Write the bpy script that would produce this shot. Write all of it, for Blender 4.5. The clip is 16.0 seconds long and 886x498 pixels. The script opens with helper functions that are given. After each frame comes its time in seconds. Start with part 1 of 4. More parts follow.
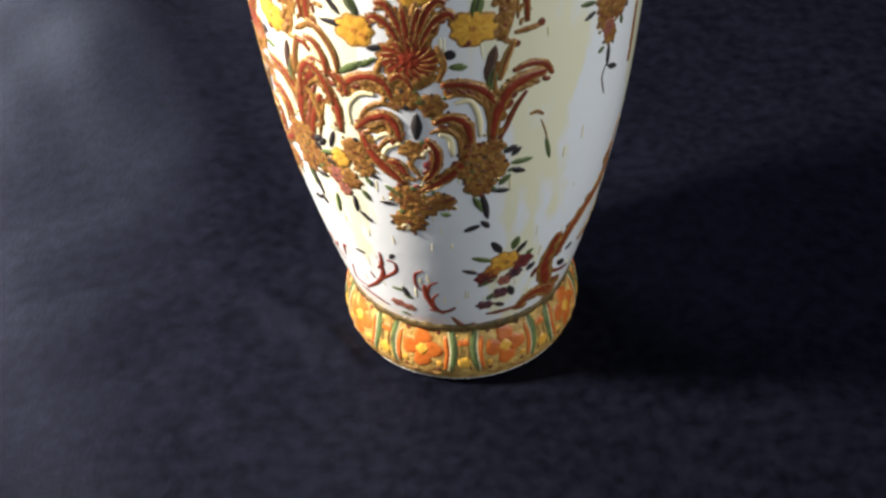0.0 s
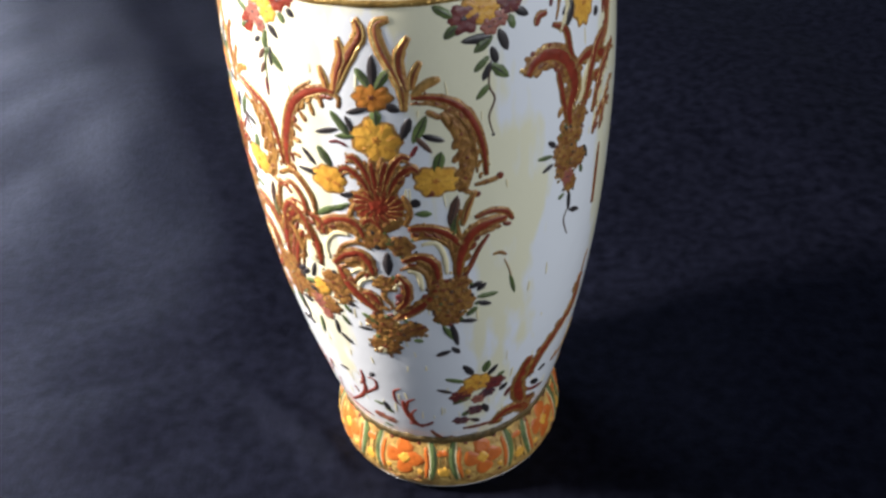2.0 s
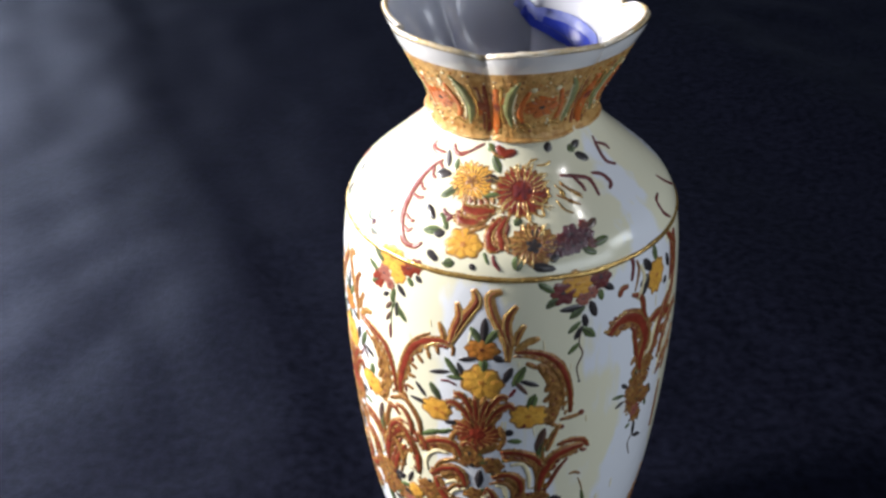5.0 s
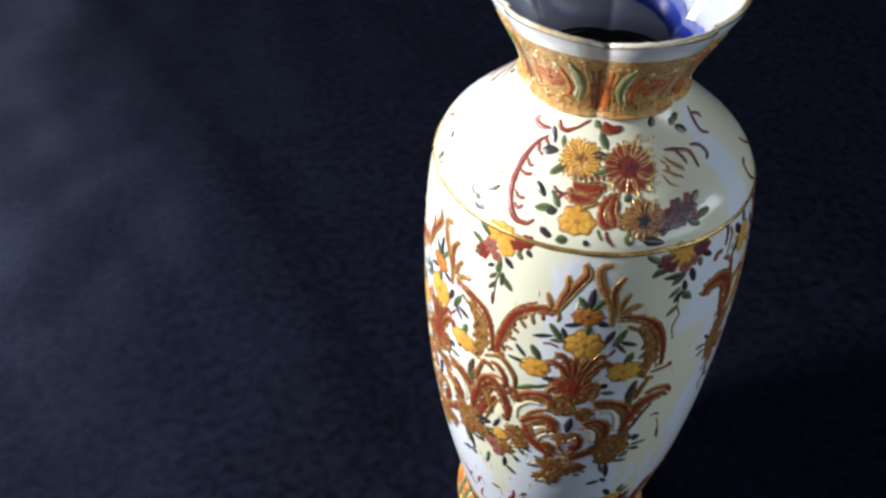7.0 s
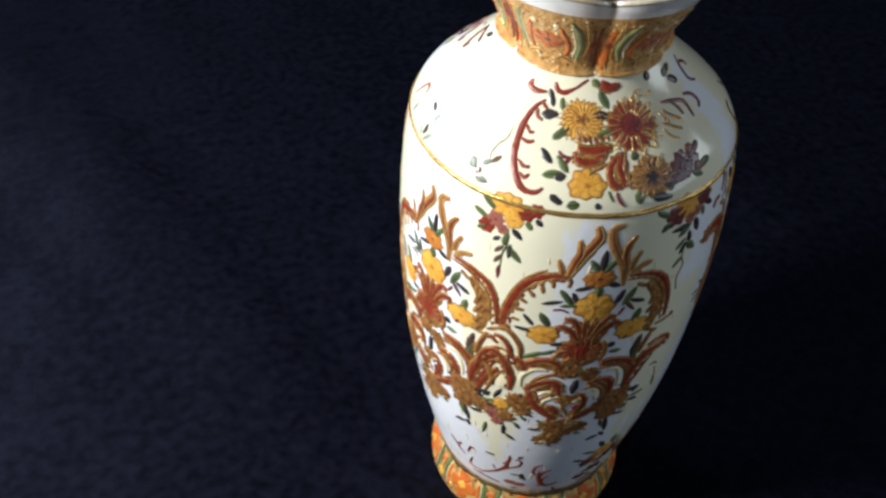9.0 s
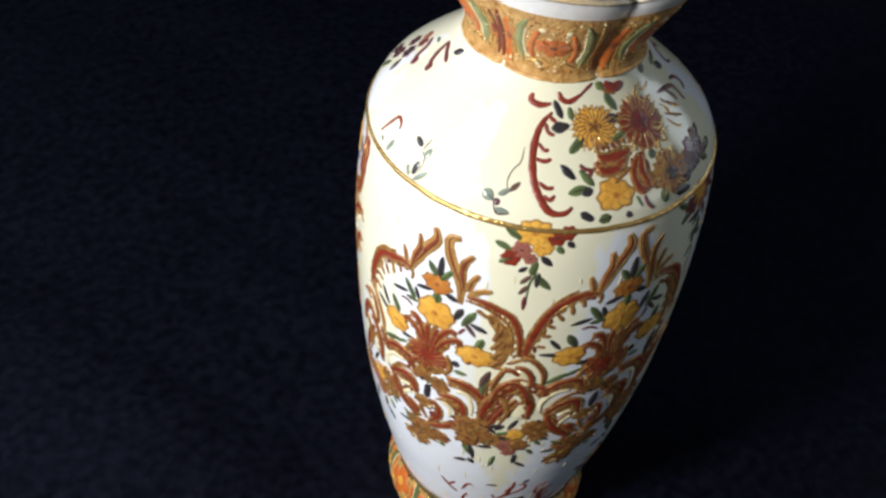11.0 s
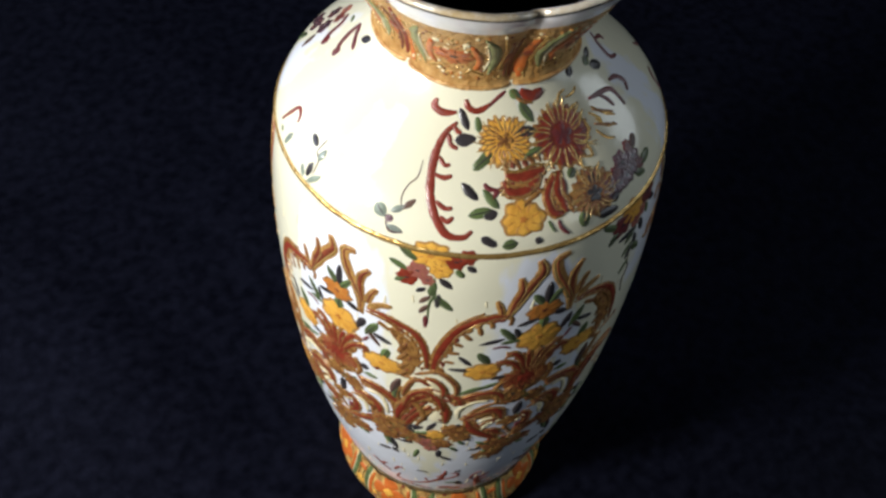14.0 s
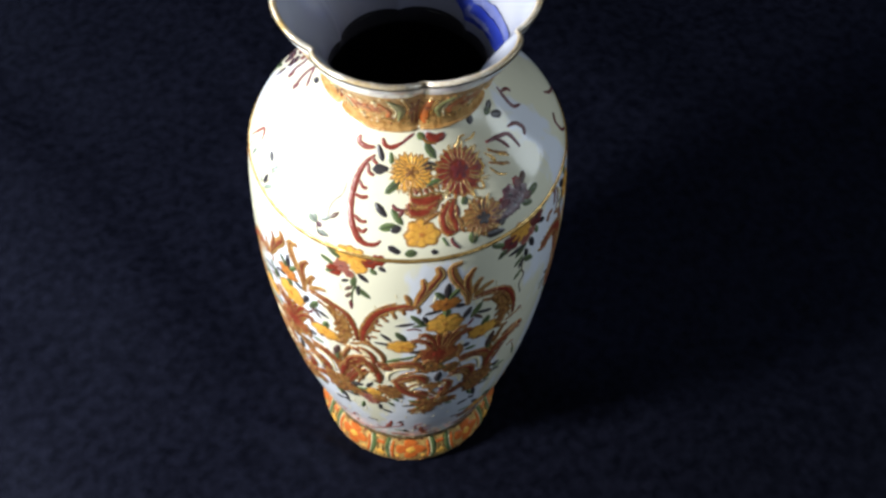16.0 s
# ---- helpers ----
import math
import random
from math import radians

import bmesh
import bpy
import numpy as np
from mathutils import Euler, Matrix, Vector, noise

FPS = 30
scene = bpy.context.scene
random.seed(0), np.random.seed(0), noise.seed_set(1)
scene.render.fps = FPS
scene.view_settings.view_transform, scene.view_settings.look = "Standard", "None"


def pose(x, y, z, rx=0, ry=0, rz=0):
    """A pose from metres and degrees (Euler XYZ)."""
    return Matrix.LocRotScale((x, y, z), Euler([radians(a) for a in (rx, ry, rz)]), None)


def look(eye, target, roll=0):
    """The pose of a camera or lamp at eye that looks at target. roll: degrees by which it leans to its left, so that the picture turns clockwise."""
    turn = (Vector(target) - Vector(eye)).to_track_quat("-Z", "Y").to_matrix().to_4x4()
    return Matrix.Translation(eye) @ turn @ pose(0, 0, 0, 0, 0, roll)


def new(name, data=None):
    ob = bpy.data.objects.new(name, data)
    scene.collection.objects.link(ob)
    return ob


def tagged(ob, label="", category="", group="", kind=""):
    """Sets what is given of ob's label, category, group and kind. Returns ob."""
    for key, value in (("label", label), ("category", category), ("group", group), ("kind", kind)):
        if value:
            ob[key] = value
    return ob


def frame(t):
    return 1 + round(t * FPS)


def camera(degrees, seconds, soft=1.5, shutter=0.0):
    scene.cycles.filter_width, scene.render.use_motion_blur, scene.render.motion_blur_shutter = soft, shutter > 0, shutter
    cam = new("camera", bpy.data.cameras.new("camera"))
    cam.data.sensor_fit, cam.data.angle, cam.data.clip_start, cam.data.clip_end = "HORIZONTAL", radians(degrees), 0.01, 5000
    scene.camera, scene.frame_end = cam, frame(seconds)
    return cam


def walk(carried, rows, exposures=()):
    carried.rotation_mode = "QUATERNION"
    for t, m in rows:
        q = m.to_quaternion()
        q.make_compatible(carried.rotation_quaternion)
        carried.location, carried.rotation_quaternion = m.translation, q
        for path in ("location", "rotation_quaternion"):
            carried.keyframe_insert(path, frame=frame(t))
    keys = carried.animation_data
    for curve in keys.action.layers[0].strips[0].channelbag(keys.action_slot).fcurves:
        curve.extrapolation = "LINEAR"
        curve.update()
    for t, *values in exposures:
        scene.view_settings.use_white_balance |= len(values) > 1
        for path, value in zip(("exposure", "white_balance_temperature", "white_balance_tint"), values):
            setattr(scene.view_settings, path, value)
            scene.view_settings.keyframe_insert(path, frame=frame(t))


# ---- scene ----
cam = camera(43.64, 16.0, soft=2.7)
ROWS = [
    (0.0, 0.0014, -0.2764, 0.2572, 49.79, 2.74, -0.91),
    (0.5, 0.0122, -0.2771, 0.2635, 50.65, 5.01, 1.54),
    (1.0, 0.0116, -0.2752, 0.2705, 50.66, 4.17, 2.35),
    (1.5, 0.0219, -0.2747, 0.2769, 51.56, 3.74, 2.76),
    (2.0, 0.0260, -0.2815, 0.2850, 52.95, 3.37, 2.37),
    (2.5, 0.0279, -0.2873, 0.2974, 54.15, 3.40, 2.40),
    (3.0, 0.0258, -0.2936, 0.3073, 54.90, 2.87, 2.71),
    (3.5, 0.0258, -0.2960, 0.3138, 55.65, 3.07, 3.33),
    (4.0, 0.0198, -0.3018, 0.3257, 56.62, 2.32, 3.42),
    (4.5, 0.0124, -0.3049, 0.3336, 57.42, 1.92, 3.47),
    (5.0, -0.0027, -0.3062, 0.3478, 58.31, 0.99, 2.93),
    (7.5, -0.0881, -0.2877, 0.3876, 48.91, -2.01, -6.85),
    (8.0, -0.1032, -0.2902, 0.3822, 49.54, -2.56, -10.28),
    (8.5, -0.1108, -0.2796, 0.3863, 48.07, -2.18, -11.95),
    (11.0, -0.1888, -0.1895, 0.3747, 46.29, -4.03, -35.68),
    (11.5, -0.1959, -0.1688, 0.3771, 44.97, -3.56, -38.99),
    (12.0, -0.1923, -0.1502, 0.3736, 43.51, -3.65, -40.87),
    (12.5, -0.1736, -0.1487, 0.3765, 41.73, -2.94, -40.10),
    (13.0, -0.1533, -0.1605, 0.3739, 40.53, -2.89, -37.74),
    (13.5, -0.1385, -0.1674, 0.3761, 39.41, -3.20, -33.47),
    (14.0, -0.1188, -0.1739, 0.3858, 37.96, -2.86, -29.49),
    (14.5, -0.1019, -0.1766, 0.3990, 35.99, -2.11, -25.26),
    (15.0, -0.0922, -0.1893, 0.4262, 34.61, -1.58, -23.38),
    (15.5, -0.0883, -0.1984, 0.4398, 33.94, -1.53, -22.66),
    (16.0, -0.0847, -0.2197, 0.4557, 34.43, -1.40, -22.20),
]
EXPO = [(0.0, 0.95, 7400, 10), (1.0, 1.1, 6950, 11), (2.0, 0.88, 6850, 12), (3.0, 0.65, 6650, 12), (3.5, 0.6, 6600, 12), (4.0, 0.42, 6600, 12), (5.0, 0.42, 6500, 12), (7.5, -0.05, 6050, 9), (8.5, -0.2, 6250, 9), (11.0, -0.72, 6400, 9), (14.0, -0.72, 6400, 9), (15.0, -0.55, 6350, 8), (16.0, -0.05, 6200, 8)]
walk(cam, [(t, pose(x, y, z, rx, ry, rz)) for t, x, y, z, rx, ry, rz in ROWS], EXPO)

# ---- light: low daylight from the side, weak sky all round, added soft fill ----
SUN_AZ, SUN_EL = 176.0, 36.0
world = bpy.data.worlds.new("sky")
scene.world = world
world.use_nodes = True
wn = world.node_tree.nodes
sky = wn.new("ShaderNodeTexSky")
sky.sky_type = "NISHITA"
sky.sun_disc = False
sky.sun_elevation = radians(SUN_EL)
sky.sun_rotation = radians(90.0 - SUN_AZ)
world.node_tree.links.new(sky.outputs[0], wn["Background"].inputs[0])
wn["Background"].inputs[1].default_value = 0.009


def area_light(name, eye, target, wide, high, watts, colour, spread=180.0):
    """A rectangular area lamp: a window's daylight, and added unseen fill."""
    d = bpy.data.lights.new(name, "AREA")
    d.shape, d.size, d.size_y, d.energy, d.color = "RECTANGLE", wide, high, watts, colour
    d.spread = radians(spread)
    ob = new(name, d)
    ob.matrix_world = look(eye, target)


# unseen light added at the back left, lifts the cloth's far left
area_light("unseen_back_light", (-1.25, 1.25, 0.62), (-0.2, 0.2, 0.0), 0.9, 0.7, 24.0, (0.66, 0.76, 1.0))
area_light("window_near", (-0.51, -0.03, 0.375), (-0.14, 0.12, 0.03), 0.09, 0.09, 7.9, (1.0, 0.975, 0.95))
# soft fill added at the right front, lifts the vase's shaded side
area_light("right_front_fill", (1.20, -1.25, 0.40), (0, 0, 0.14), 1.5, 0.44, 6.4, (0.80, 0.89, 1.0))
area_light("window_high", (0.72, -0.20, 1.15), (0, 0, 0.2), 0.02, 0.02, 0.6, (1.0, 0.98, 0.95))
area_light("window_right", (1.40, -0.30, 0.64), (0, 0, 0.18), 0.46, 0.38, 3.2, (0.86, 0.93, 1.0))

# ---- materials ----
def material(name, base=(0.8, 0.8, 0.8), rough=0.4, metal=0.0, other=None, scale=60.0, amount=0.5, bump=0.0, bump_scale=400.0, coat=0.0, spec=0.5, sheen=0.0):
    """A surface with colour variation at two scales and fine relief."""
    m = bpy.data.materials.new(name)
    m.use_nodes = True
    nt = m.node_tree
    b = nt.nodes["Principled BSDF"]
    b.inputs["Roughness"].default_value = rough
    b.inputs["Metallic"].default_value = metal
    b.inputs["Coat Weight"].default_value = coat
    b.inputs["Coat Roughness"].default_value = 0.05
    b.inputs["Specular IOR Level"].default_value = spec
    b.inputs["Sheen Weight"].default_value, b.inputs["Sheen Roughness"].default_value = sheen, 0.30
    b.inputs["Sheen Tint"].default_value = (0.60, 0.72, 1.0, 1)
    co = nt.nodes.new("ShaderNodeTexCoord")
    n1 = nt.nodes.new("ShaderNodeTexNoise")
    n1.inputs["Scale"].default_value, n1.inputs["Detail"].default_value = scale, 6.0
    n2 = nt.nodes.new("ShaderNodeTexNoise")
    n2.inputs["Scale"].default_value, n2.inputs["Detail"].default_value = scale * 9, 3.0
    add = nt.nodes.new("ShaderNodeMath")
    add.operation = "ADD"
    half = nt.nodes.new("ShaderNodeMath")
    half.operation = "MULTIPLY"
    half.inputs[1].default_value = 0.35
    ramp = nt.nodes.new("ShaderNodeMapRange")
    ramp.inputs["From Min"].default_value, ramp.inputs["From Max"].default_value = 0.45, 0.9
    ramp.inputs["To Max"].default_value = amount
    mix = nt.nodes.new("ShaderNodeMix")
    mix.data_type = "RGBA"
    mix.inputs["A"].default_value = (*base, 1)
    mix.inputs["B"].default_value = (*(other or [c * 0.6 for c in base]), 1)
    ln = nt.links.new
    ln(co.outputs["Object"], n1.inputs["Vector"])
    ln(co.outputs["Object"], n2.inputs["Vector"])
    ln(n2.outputs["Fac"], half.inputs[0])
    ln(n1.outputs["Fac"], add.inputs[0])
    ln(half.outputs[0], add.inputs[1])
    ln(add.outputs[0], ramp.inputs["Value"])
    ln(ramp.outputs[0], mix.inputs["Factor"])
    ln(mix.outputs["Result"], b.inputs["Base Color"])
    if bump:
        nb = nt.nodes.new("ShaderNodeTexNoise")
        nb.inputs["Scale"].default_value, nb.inputs["Detail"].default_value = bump_scale, 3.0
        bp = nt.nodes.new("ShaderNodeBump")
        bp.inputs["Strength"].default_value, bp.inputs["Distance"].default_value = bump, 0.001
        ln(co.outputs["Object"], nb.inputs["Vector"])
        ln(nb.outputs["Fac"], bp.inputs["Height"])
        ln(bp.outputs["Normal"], b.inputs["Normal"])
    return m


M = {
    "gold": material("gold", (0.72, 0.49, 0.17), 0.24, 0.7, other=(0.38, 0.19, 0.04), scale=150, amount=0.8, bump=0.4, bump_scale=900),
    # darker than the collar's glaze: the mouth's shade is in this colour
    "inside": material("inside_glaze_shaded", (0.44, 0.45, 0.50), 0.16, other=(0.40, 0.41, 0.46), scale=30, amount=0.5, coat=0.3),
    "white": material("white_glaze", (0.80, 0.80, 0.80), 0.15, other=(0.70, 0.70, 0.72), scale=40, amount=0.5, bump=0.1, bump_scale=200, coat=0.4),
    # near-black that holds the shade inside the body
    "inner_shade": material("inner_shade", (0.03, 0.028, 0.03), 0.9, scale=60),
    "foot_gilt": material("foot_gilt", (0.74, 0.49, 0.15), 0.4, 0.06, other=(0.25, 0.11, 0.03), scale=330, amount=1.0, bump=0.6, bump_scale=700, coat=0.15),
    "neck_gilt": material("neck_gilt", (0.70, 0.44, 0.16), 0.4, 0.12, other=(0.36, 0.16, 0.035), scale=420, amount=1.0, bump=0.6, bump_scale=800),
    "ochre": material("ochre_gilt", (0.43, 0.225, 0.060), 0.4, 0.12, other=(0.15, 0.050, 0.014), scale=520, amount=1.0, bump=0.6, bump_scale=900),
    "yellow": material("yellow_enamel", (0.80, 0.45, 0.075), 0.36, other=(0.60, 0.28, 0.04), scale=220, amount=1.0, bump=0.3, bump_scale=600, coat=0.1),
    "orange": material("orange_enamel", (0.56, 0.24, 0.045), 0.4, other=(0.36, 0.10, 0.018), scale=230, amount=0.9, bump=0.3, bump_scale=600, coat=0.1),
    "red": material("iron_red_enamel", (0.27, 0.038, 0.018), 0.38, other=(0.14, 0.020, 0.010), scale=420, amount=0.9, bump=0.3, bump_scale=700, coat=0.1),
    "rust": material("rust_enamel", (0.24, 0.056, 0.024), 0.4, other=(0.10, 0.022, 0.013), scale=480, amount=0.9, bump=0.4, bump_scale=700, coat=0.1),
    "maroon": material("maroon_enamel", (0.19, 0.035, 0.034), 0.38, other=(0.09, 0.018, 0.024), scale=200, amount=0.9, bump=0.3, bump_scale=600, coat=0.15),
    "plum": material("plum_enamel", (0.15, 0.065, 0.080), 0.16, other=(0.05, 0.024, 0.035), scale=260, amount=0.9, bump=0.7, bump_scale=900, coat=0.6),
    "pink": material("pink_enamel", (0.38, 0.14, 0.10), 0.4, other=(0.22, 0.06, 0.05), scale=220, amount=0.9, bump=0.3, bump_scale=600, coat=0.1),
    "green": material("green_enamel", (0.13, 0.19, 0.06), 0.38, other=(0.06, 0.075, 0.035), scale=200, amount=1.0, bump=0.3, bump_scale=600, coat=0.15),
    "palegreen": material("pale_green_wash", (0.30, 0.36, 0.27), 0.25, other=(0.16, 0.18, 0.17), scale=180, amount=0.9, coat=0.3),
    "dark": material("black_enamel", (0.018, 0.016, 0.020), 0.35, other=(0.05, 0.042, 0.042), scale=200, amount=0.9, coat=0.2),
    "brown": material("brown_enamel", (0.15, 0.085, 0.06), 0.28, other=(0.07, 0.035, 0.03), scale=180, amount=0.8, coat=0.3),
    "cream": material("cream_enamel", (0.80, 0.74, 0.50), 0.35, other=(0.66, 0.56, 0.32), scale=120, amount=0.8, bump=0.2, bump_scale=500, coat=0.1),
    # blue of the fringe painted between lit and shaded glaze
    "blue": material("fringe_blue", (0.02, 0.04, 0.40), 0.3, other=(0.05, 0.08, 0.48), scale=160, amount=0.9, spec=0.25),
}


def woven(name, dark, light):
    """Napped cotton: mottled thread colour, slubs along the weave, fine relief and a faint cool sheen."""
    m = material(name, dark, 0.5, other=light, scale=210, amount=1.0, spec=0.055, sheen=0.013)
    nt = m.node_tree
    ln = nt.links.new
    b = nt.nodes["Principled BSDF"]
    b.inputs["Specular Tint"].default_value = (0.62, 0.70, 1.0, 1)
    ramp = next(n for n in nt.nodes if n.type == "MAP_RANGE")
    ramp.inputs["From Min"].default_value, ramp.inputs["From Max"].default_value = 0.46, 0.90
    co = nt.nodes.new("ShaderNodeTexCoord")
    heights = []
    for scale, stretch in ((900, (1.0, 0.35, 1.0)), (900, (0.35, 1.0, 1.0)), (320, (1.0, 1.0, 1.0))):
        mp = nt.nodes.new("ShaderNodeMapping")
        mp.inputs["Scale"].default_value = stretch
        mp.inputs["Rotation"].default_value = (0, 0, radians(24))
        nz = nt.nodes.new("ShaderNodeTexNoise")
        nz.inputs["Scale"].default_value, nz.inputs["Detail"].default_value = scale, 4.0
        ln(co.outputs["Object"], mp.inputs["Vector"])
        ln(mp.outputs[0], nz.inputs["Vector"])
        heights.append(nz.outputs["Fac"])
    total = heights[0]
    for h in heights[1:]:
        add = nt.nodes.new("ShaderNodeMath")
        ln(total, add.inputs[0])
        ln(h, add.inputs[1])
        total = add.outputs[0]
    bp = nt.nodes.new("ShaderNodeBump")
    bp.inputs["Strength"].default_value, bp.inputs["Distance"].default_value = 0.13, 0.001
    ln(total, bp.inputs["Height"])
    ln(bp.outputs["Normal"], b.inputs["Normal"])
    return m


M["cloth"] = woven("cloth", (0.0016, 0.0018, 0.0038), (0.0058, 0.0064, 0.0124))
M["tan"] = material("tan_gilt", (0.52, 0.30, 0.090), 0.38, 0.12, other=(0.30, 0.135, 0.034), scale=420, amount=1.0, bump=0.5, bump_scale=900)
M["sage"] = material("sage_enamel", (0.27, 0.30, 0.12), 0.4, other=(0.14, 0.15, 0.06), scale=240, amount=1.0, bump=0.3, bump_scale=600)
M["flatred"] = M["red"]
M["palegold"] = material("pale_gilt", (0.74, 0.55, 0.24), 0.22, 0.55, other=(0.50, 0.29, 0.08), scale=300, amount=0.9, bump=0.4, bump_scale=900)
M["rim"] = material("worn_rim", (0.80, 0.77, 0.68), 0.2, 0.15, other=(0.56, 0.36, 0.10), scale=95, amount=1.0, bump=0.3, bump_scale=500, coat=0.3)
# paler outer blue of the painted light fringe in the mouth
M["paleblue"] = material("fringe_pale_blue", (0.10, 0.13, 0.46), 0.35, other=(0.26, 0.29, 0.50), scale=200, amount=0.9, spec=0.2)
M["seam"] = material("seam_gilt", (0.17, 0.105, 0.035), 0.5, 0.1, other=(0.06, 0.045, 0.018), scale=420, amount=1.0, bump=0.8, bump_scale=700)
M["coral"] = material("coral_enamel", (0.60, 0.15, 0.025), 0.4, other=(0.40, 0.09, 0.015), scale=230, amount=0.9, bump=0.3, bump_scale=600, coat=0.1)


def porcelain():
    """White glaze, washed with cream in upright brushed patches, most of all on the shoulder."""
    m = material("porcelain", (0.80, 0.81, 0.84), 0.17, coat=0.15, bump=0.14, bump_scale=130, spec=0.42)
    nt = m.node_tree
    ln = nt.links.new
    co = nt.nodes.new("ShaderNodeTexCoord")
    xyz = nt.nodes.new("ShaderNodeSeparateXYZ")
    ln(co.outputs["Object"], xyz.inputs[0])
    stretch = nt.nodes.new("ShaderNodeMapping")
    stretch.inputs["Scale"].default_value = (1.0, 1.0, 0.28)
    ln(co.outputs["Object"], stretch.inputs["Vector"])
    broad = nt.nodes.new("ShaderNodeTexNoise")
    broad.inputs["Scale"].default_value, broad.inputs["Detail"].default_value = 34.0, 3.0
    streak = nt.nodes.new("ShaderNodeTexNoise")
    streak.inputs["Scale"].default_value, streak.inputs["Detail"].default_value = 230.0, 2.0
    ln(stretch.outputs[0], broad.inputs["Vector"])
    ln(stretch.outputs[0], streak.inputs["Vector"])
    # cream fields lie between the medallions and all over the shoulder
    turn = nt.nodes.new("ShaderNodeMath")
    turn.operation = "ARCTAN2"
    ln(xyz.outputs["Y"], turn.inputs[0])
    ln(xyz.outputs["X"], turn.inputs[1])
    six = nt.nodes.new("ShaderNodeMath")
    six.operation = "MULTIPLY_ADD"
    six.inputs[1].default_value, six.inputs[2].default_value = 6.0, radians(6 * 98.0)
    ln(turn.outputs[0], six.inputs[0])
    wave = nt.nodes.new("ShaderNodeMath")
    wave.operation = "COSINE"
    ln(six.outputs[0], wave.inputs[0])
    up = nt.nodes.new("ShaderNodeMapRange")
    up.inputs["From Min"].default_value, up.inputs["From Max"].default_value = 0.06, 0.13
    up.inputs["To Min"].default_value, up.inputs["To Max"].default_value = -0.10, 0.07
    ln(xyz.outputs["Z"], up.inputs["Value"])
    top = nt.nodes.new("ShaderNodeMapRange")
    top.inputs["From Min"].default_value, top.inputs["From Max"].default_value = 0.172, 0.182
    top.inputs["To Max"].default_value = 0.19
    ln(xyz.outputs["Z"], top.inputs["Value"])
    terms = [broad.outputs["Fac"]]
    for socket, gain in ((up.outputs[0], 1.0), (top.outputs[0], 1.0), (wave.outputs[0], -0.15), (streak.outputs["Fac"], 0.30)):
        s = nt.nodes.new("ShaderNodeMath")
        s.operation = "MULTIPLY_ADD"
        s.inputs[1].default_value = gain
        ln(socket, s.inputs[0])
        ln(terms[-1], s.inputs[2])
        terms.append(s.outputs[0])
    edge = nt.nodes.new("ShaderNodeMapRange")
    edge.inputs["From Min"].default_value, edge.inputs["From Max"].default_value = 0.715, 0.79
    ln(terms[-1], edge.inputs["Value"])
    mix = nt.nodes.new("ShaderNodeMix")
    mix.data_type = "RGBA"
    mix.inputs["A"].default_value = (0.79, 0.82, 0.87, 1)
    mix.inputs["B"].default_value = (0.80, 0.775, 0.585, 1)
    ln(edge.outputs[0], mix.inputs["Factor"])
    ln(mix.outputs["Result"], nt.nodes["Principled BSDF"].inputs["Base Color"])
    return m


M["porcelain"] = porcelain()


# ---- the vase's shape ----
PROFILE = [(0.0, 0.0352), (0.0020, 0.0370), (0.0065, 0.0384), (0.0110, 0.0383), (0.0160, 0.0372), (0.0200, 0.0358), (0.0222, 0.0353),
           (0.0270, 0.0371), (0.0345, 0.0393), (0.0425, 0.0413), (0.0544, 0.0442), (0.0707, 0.0475), (0.0898, 0.0504),
           (0.1088, 0.0523), (0.1278, 0.0535), (0.1469, 0.0539), (0.1659, 0.0532), (0.1770, 0.0519), (0.1830, 0.0504),
           (0.1875, 0.0478), (0.1915, 0.0438), (0.1958, 0.0388), (0.2000, 0.0339), (0.2040, 0.0295), (0.2085, 0.0258), (0.2112, 0.0240)]


def radius(z):
    """Catmull-Rom through the profile."""
    p = PROFILE
    if z <= p[0][0]:
        return p[0][1]
    for i in range(len(p) - 1):
        if z <= p[i + 1][0]:
            a, b = p[i], p[i + 1]
            m0 = (b[1] - p[max(i - 1, 0)][1]) / (b[0] - p[max(i - 1, 0)][0])
            q = p[min(i + 2, len(p) - 1)]
            m1 = (q[1] - a[1]) / (q[0] - a[0])
            h = b[0] - a[0]
            t = (z - a[0]) / h
            return (2 * t**3 - 3 * t * t + 1) * a[1] + (t**3 - 2 * t * t + t) * h * m0 + (3 * t * t - 2 * t**3) * b[1] + (t**3 - t * t) * h * m1
    return p[-1][1]


def on_vase(deg, z, h=0.0):
    """A point h metres proud of the vase's surface."""
    r = radius(z)
    s = (radius(z + 0.0004) - radius(z - 0.0004)) / 0.0008
    k = 1 / math.sqrt(1 + s * s)
    a = radians(deg)
    return Vector(((r + h * k) * math.cos(a), (r + h * k) * math.sin(a), z - h * k * s))


def part(name, bm, mat, parent=None, label="", smooth=True):
    me = bpy.data.meshes.new(name)
    bm.normal_update()
    bm.to_mesh(me)
    bm.free()
    for p in me.polygons:
        p.use_smooth = smooth
    me.materials.append(M[mat])
    ob = new(name, me)
    ob.parent = parent
    return tagged(ob, label)


def turned(rows, steps=128, lobes=None, bm=None):
    """A surface of revolution from (z, r) rows; lobes(deg, i) gives (dz, dr)."""
    bm = bm or bmesh.new()
    rings = []
    for i, (z, r) in enumerate(rows):
        ring = []
        for k in range(steps):
            a = 2 * math.pi * k / steps
            dz, dr = lobes(math.degrees(a), i) if lobes else (0, 0)
            ring.append(bm.verts.new(((r + dr) * math.cos(a), (r + dr) * math.sin(a), z + dz)))
        rings.append(ring)
    for p, q in zip(rings, rings[1:]):
        for k in range(steps):
            bm.faces.new((p[k], p[(k + 1) % steps], q[(k + 1) % steps], q[k]))
    return bm


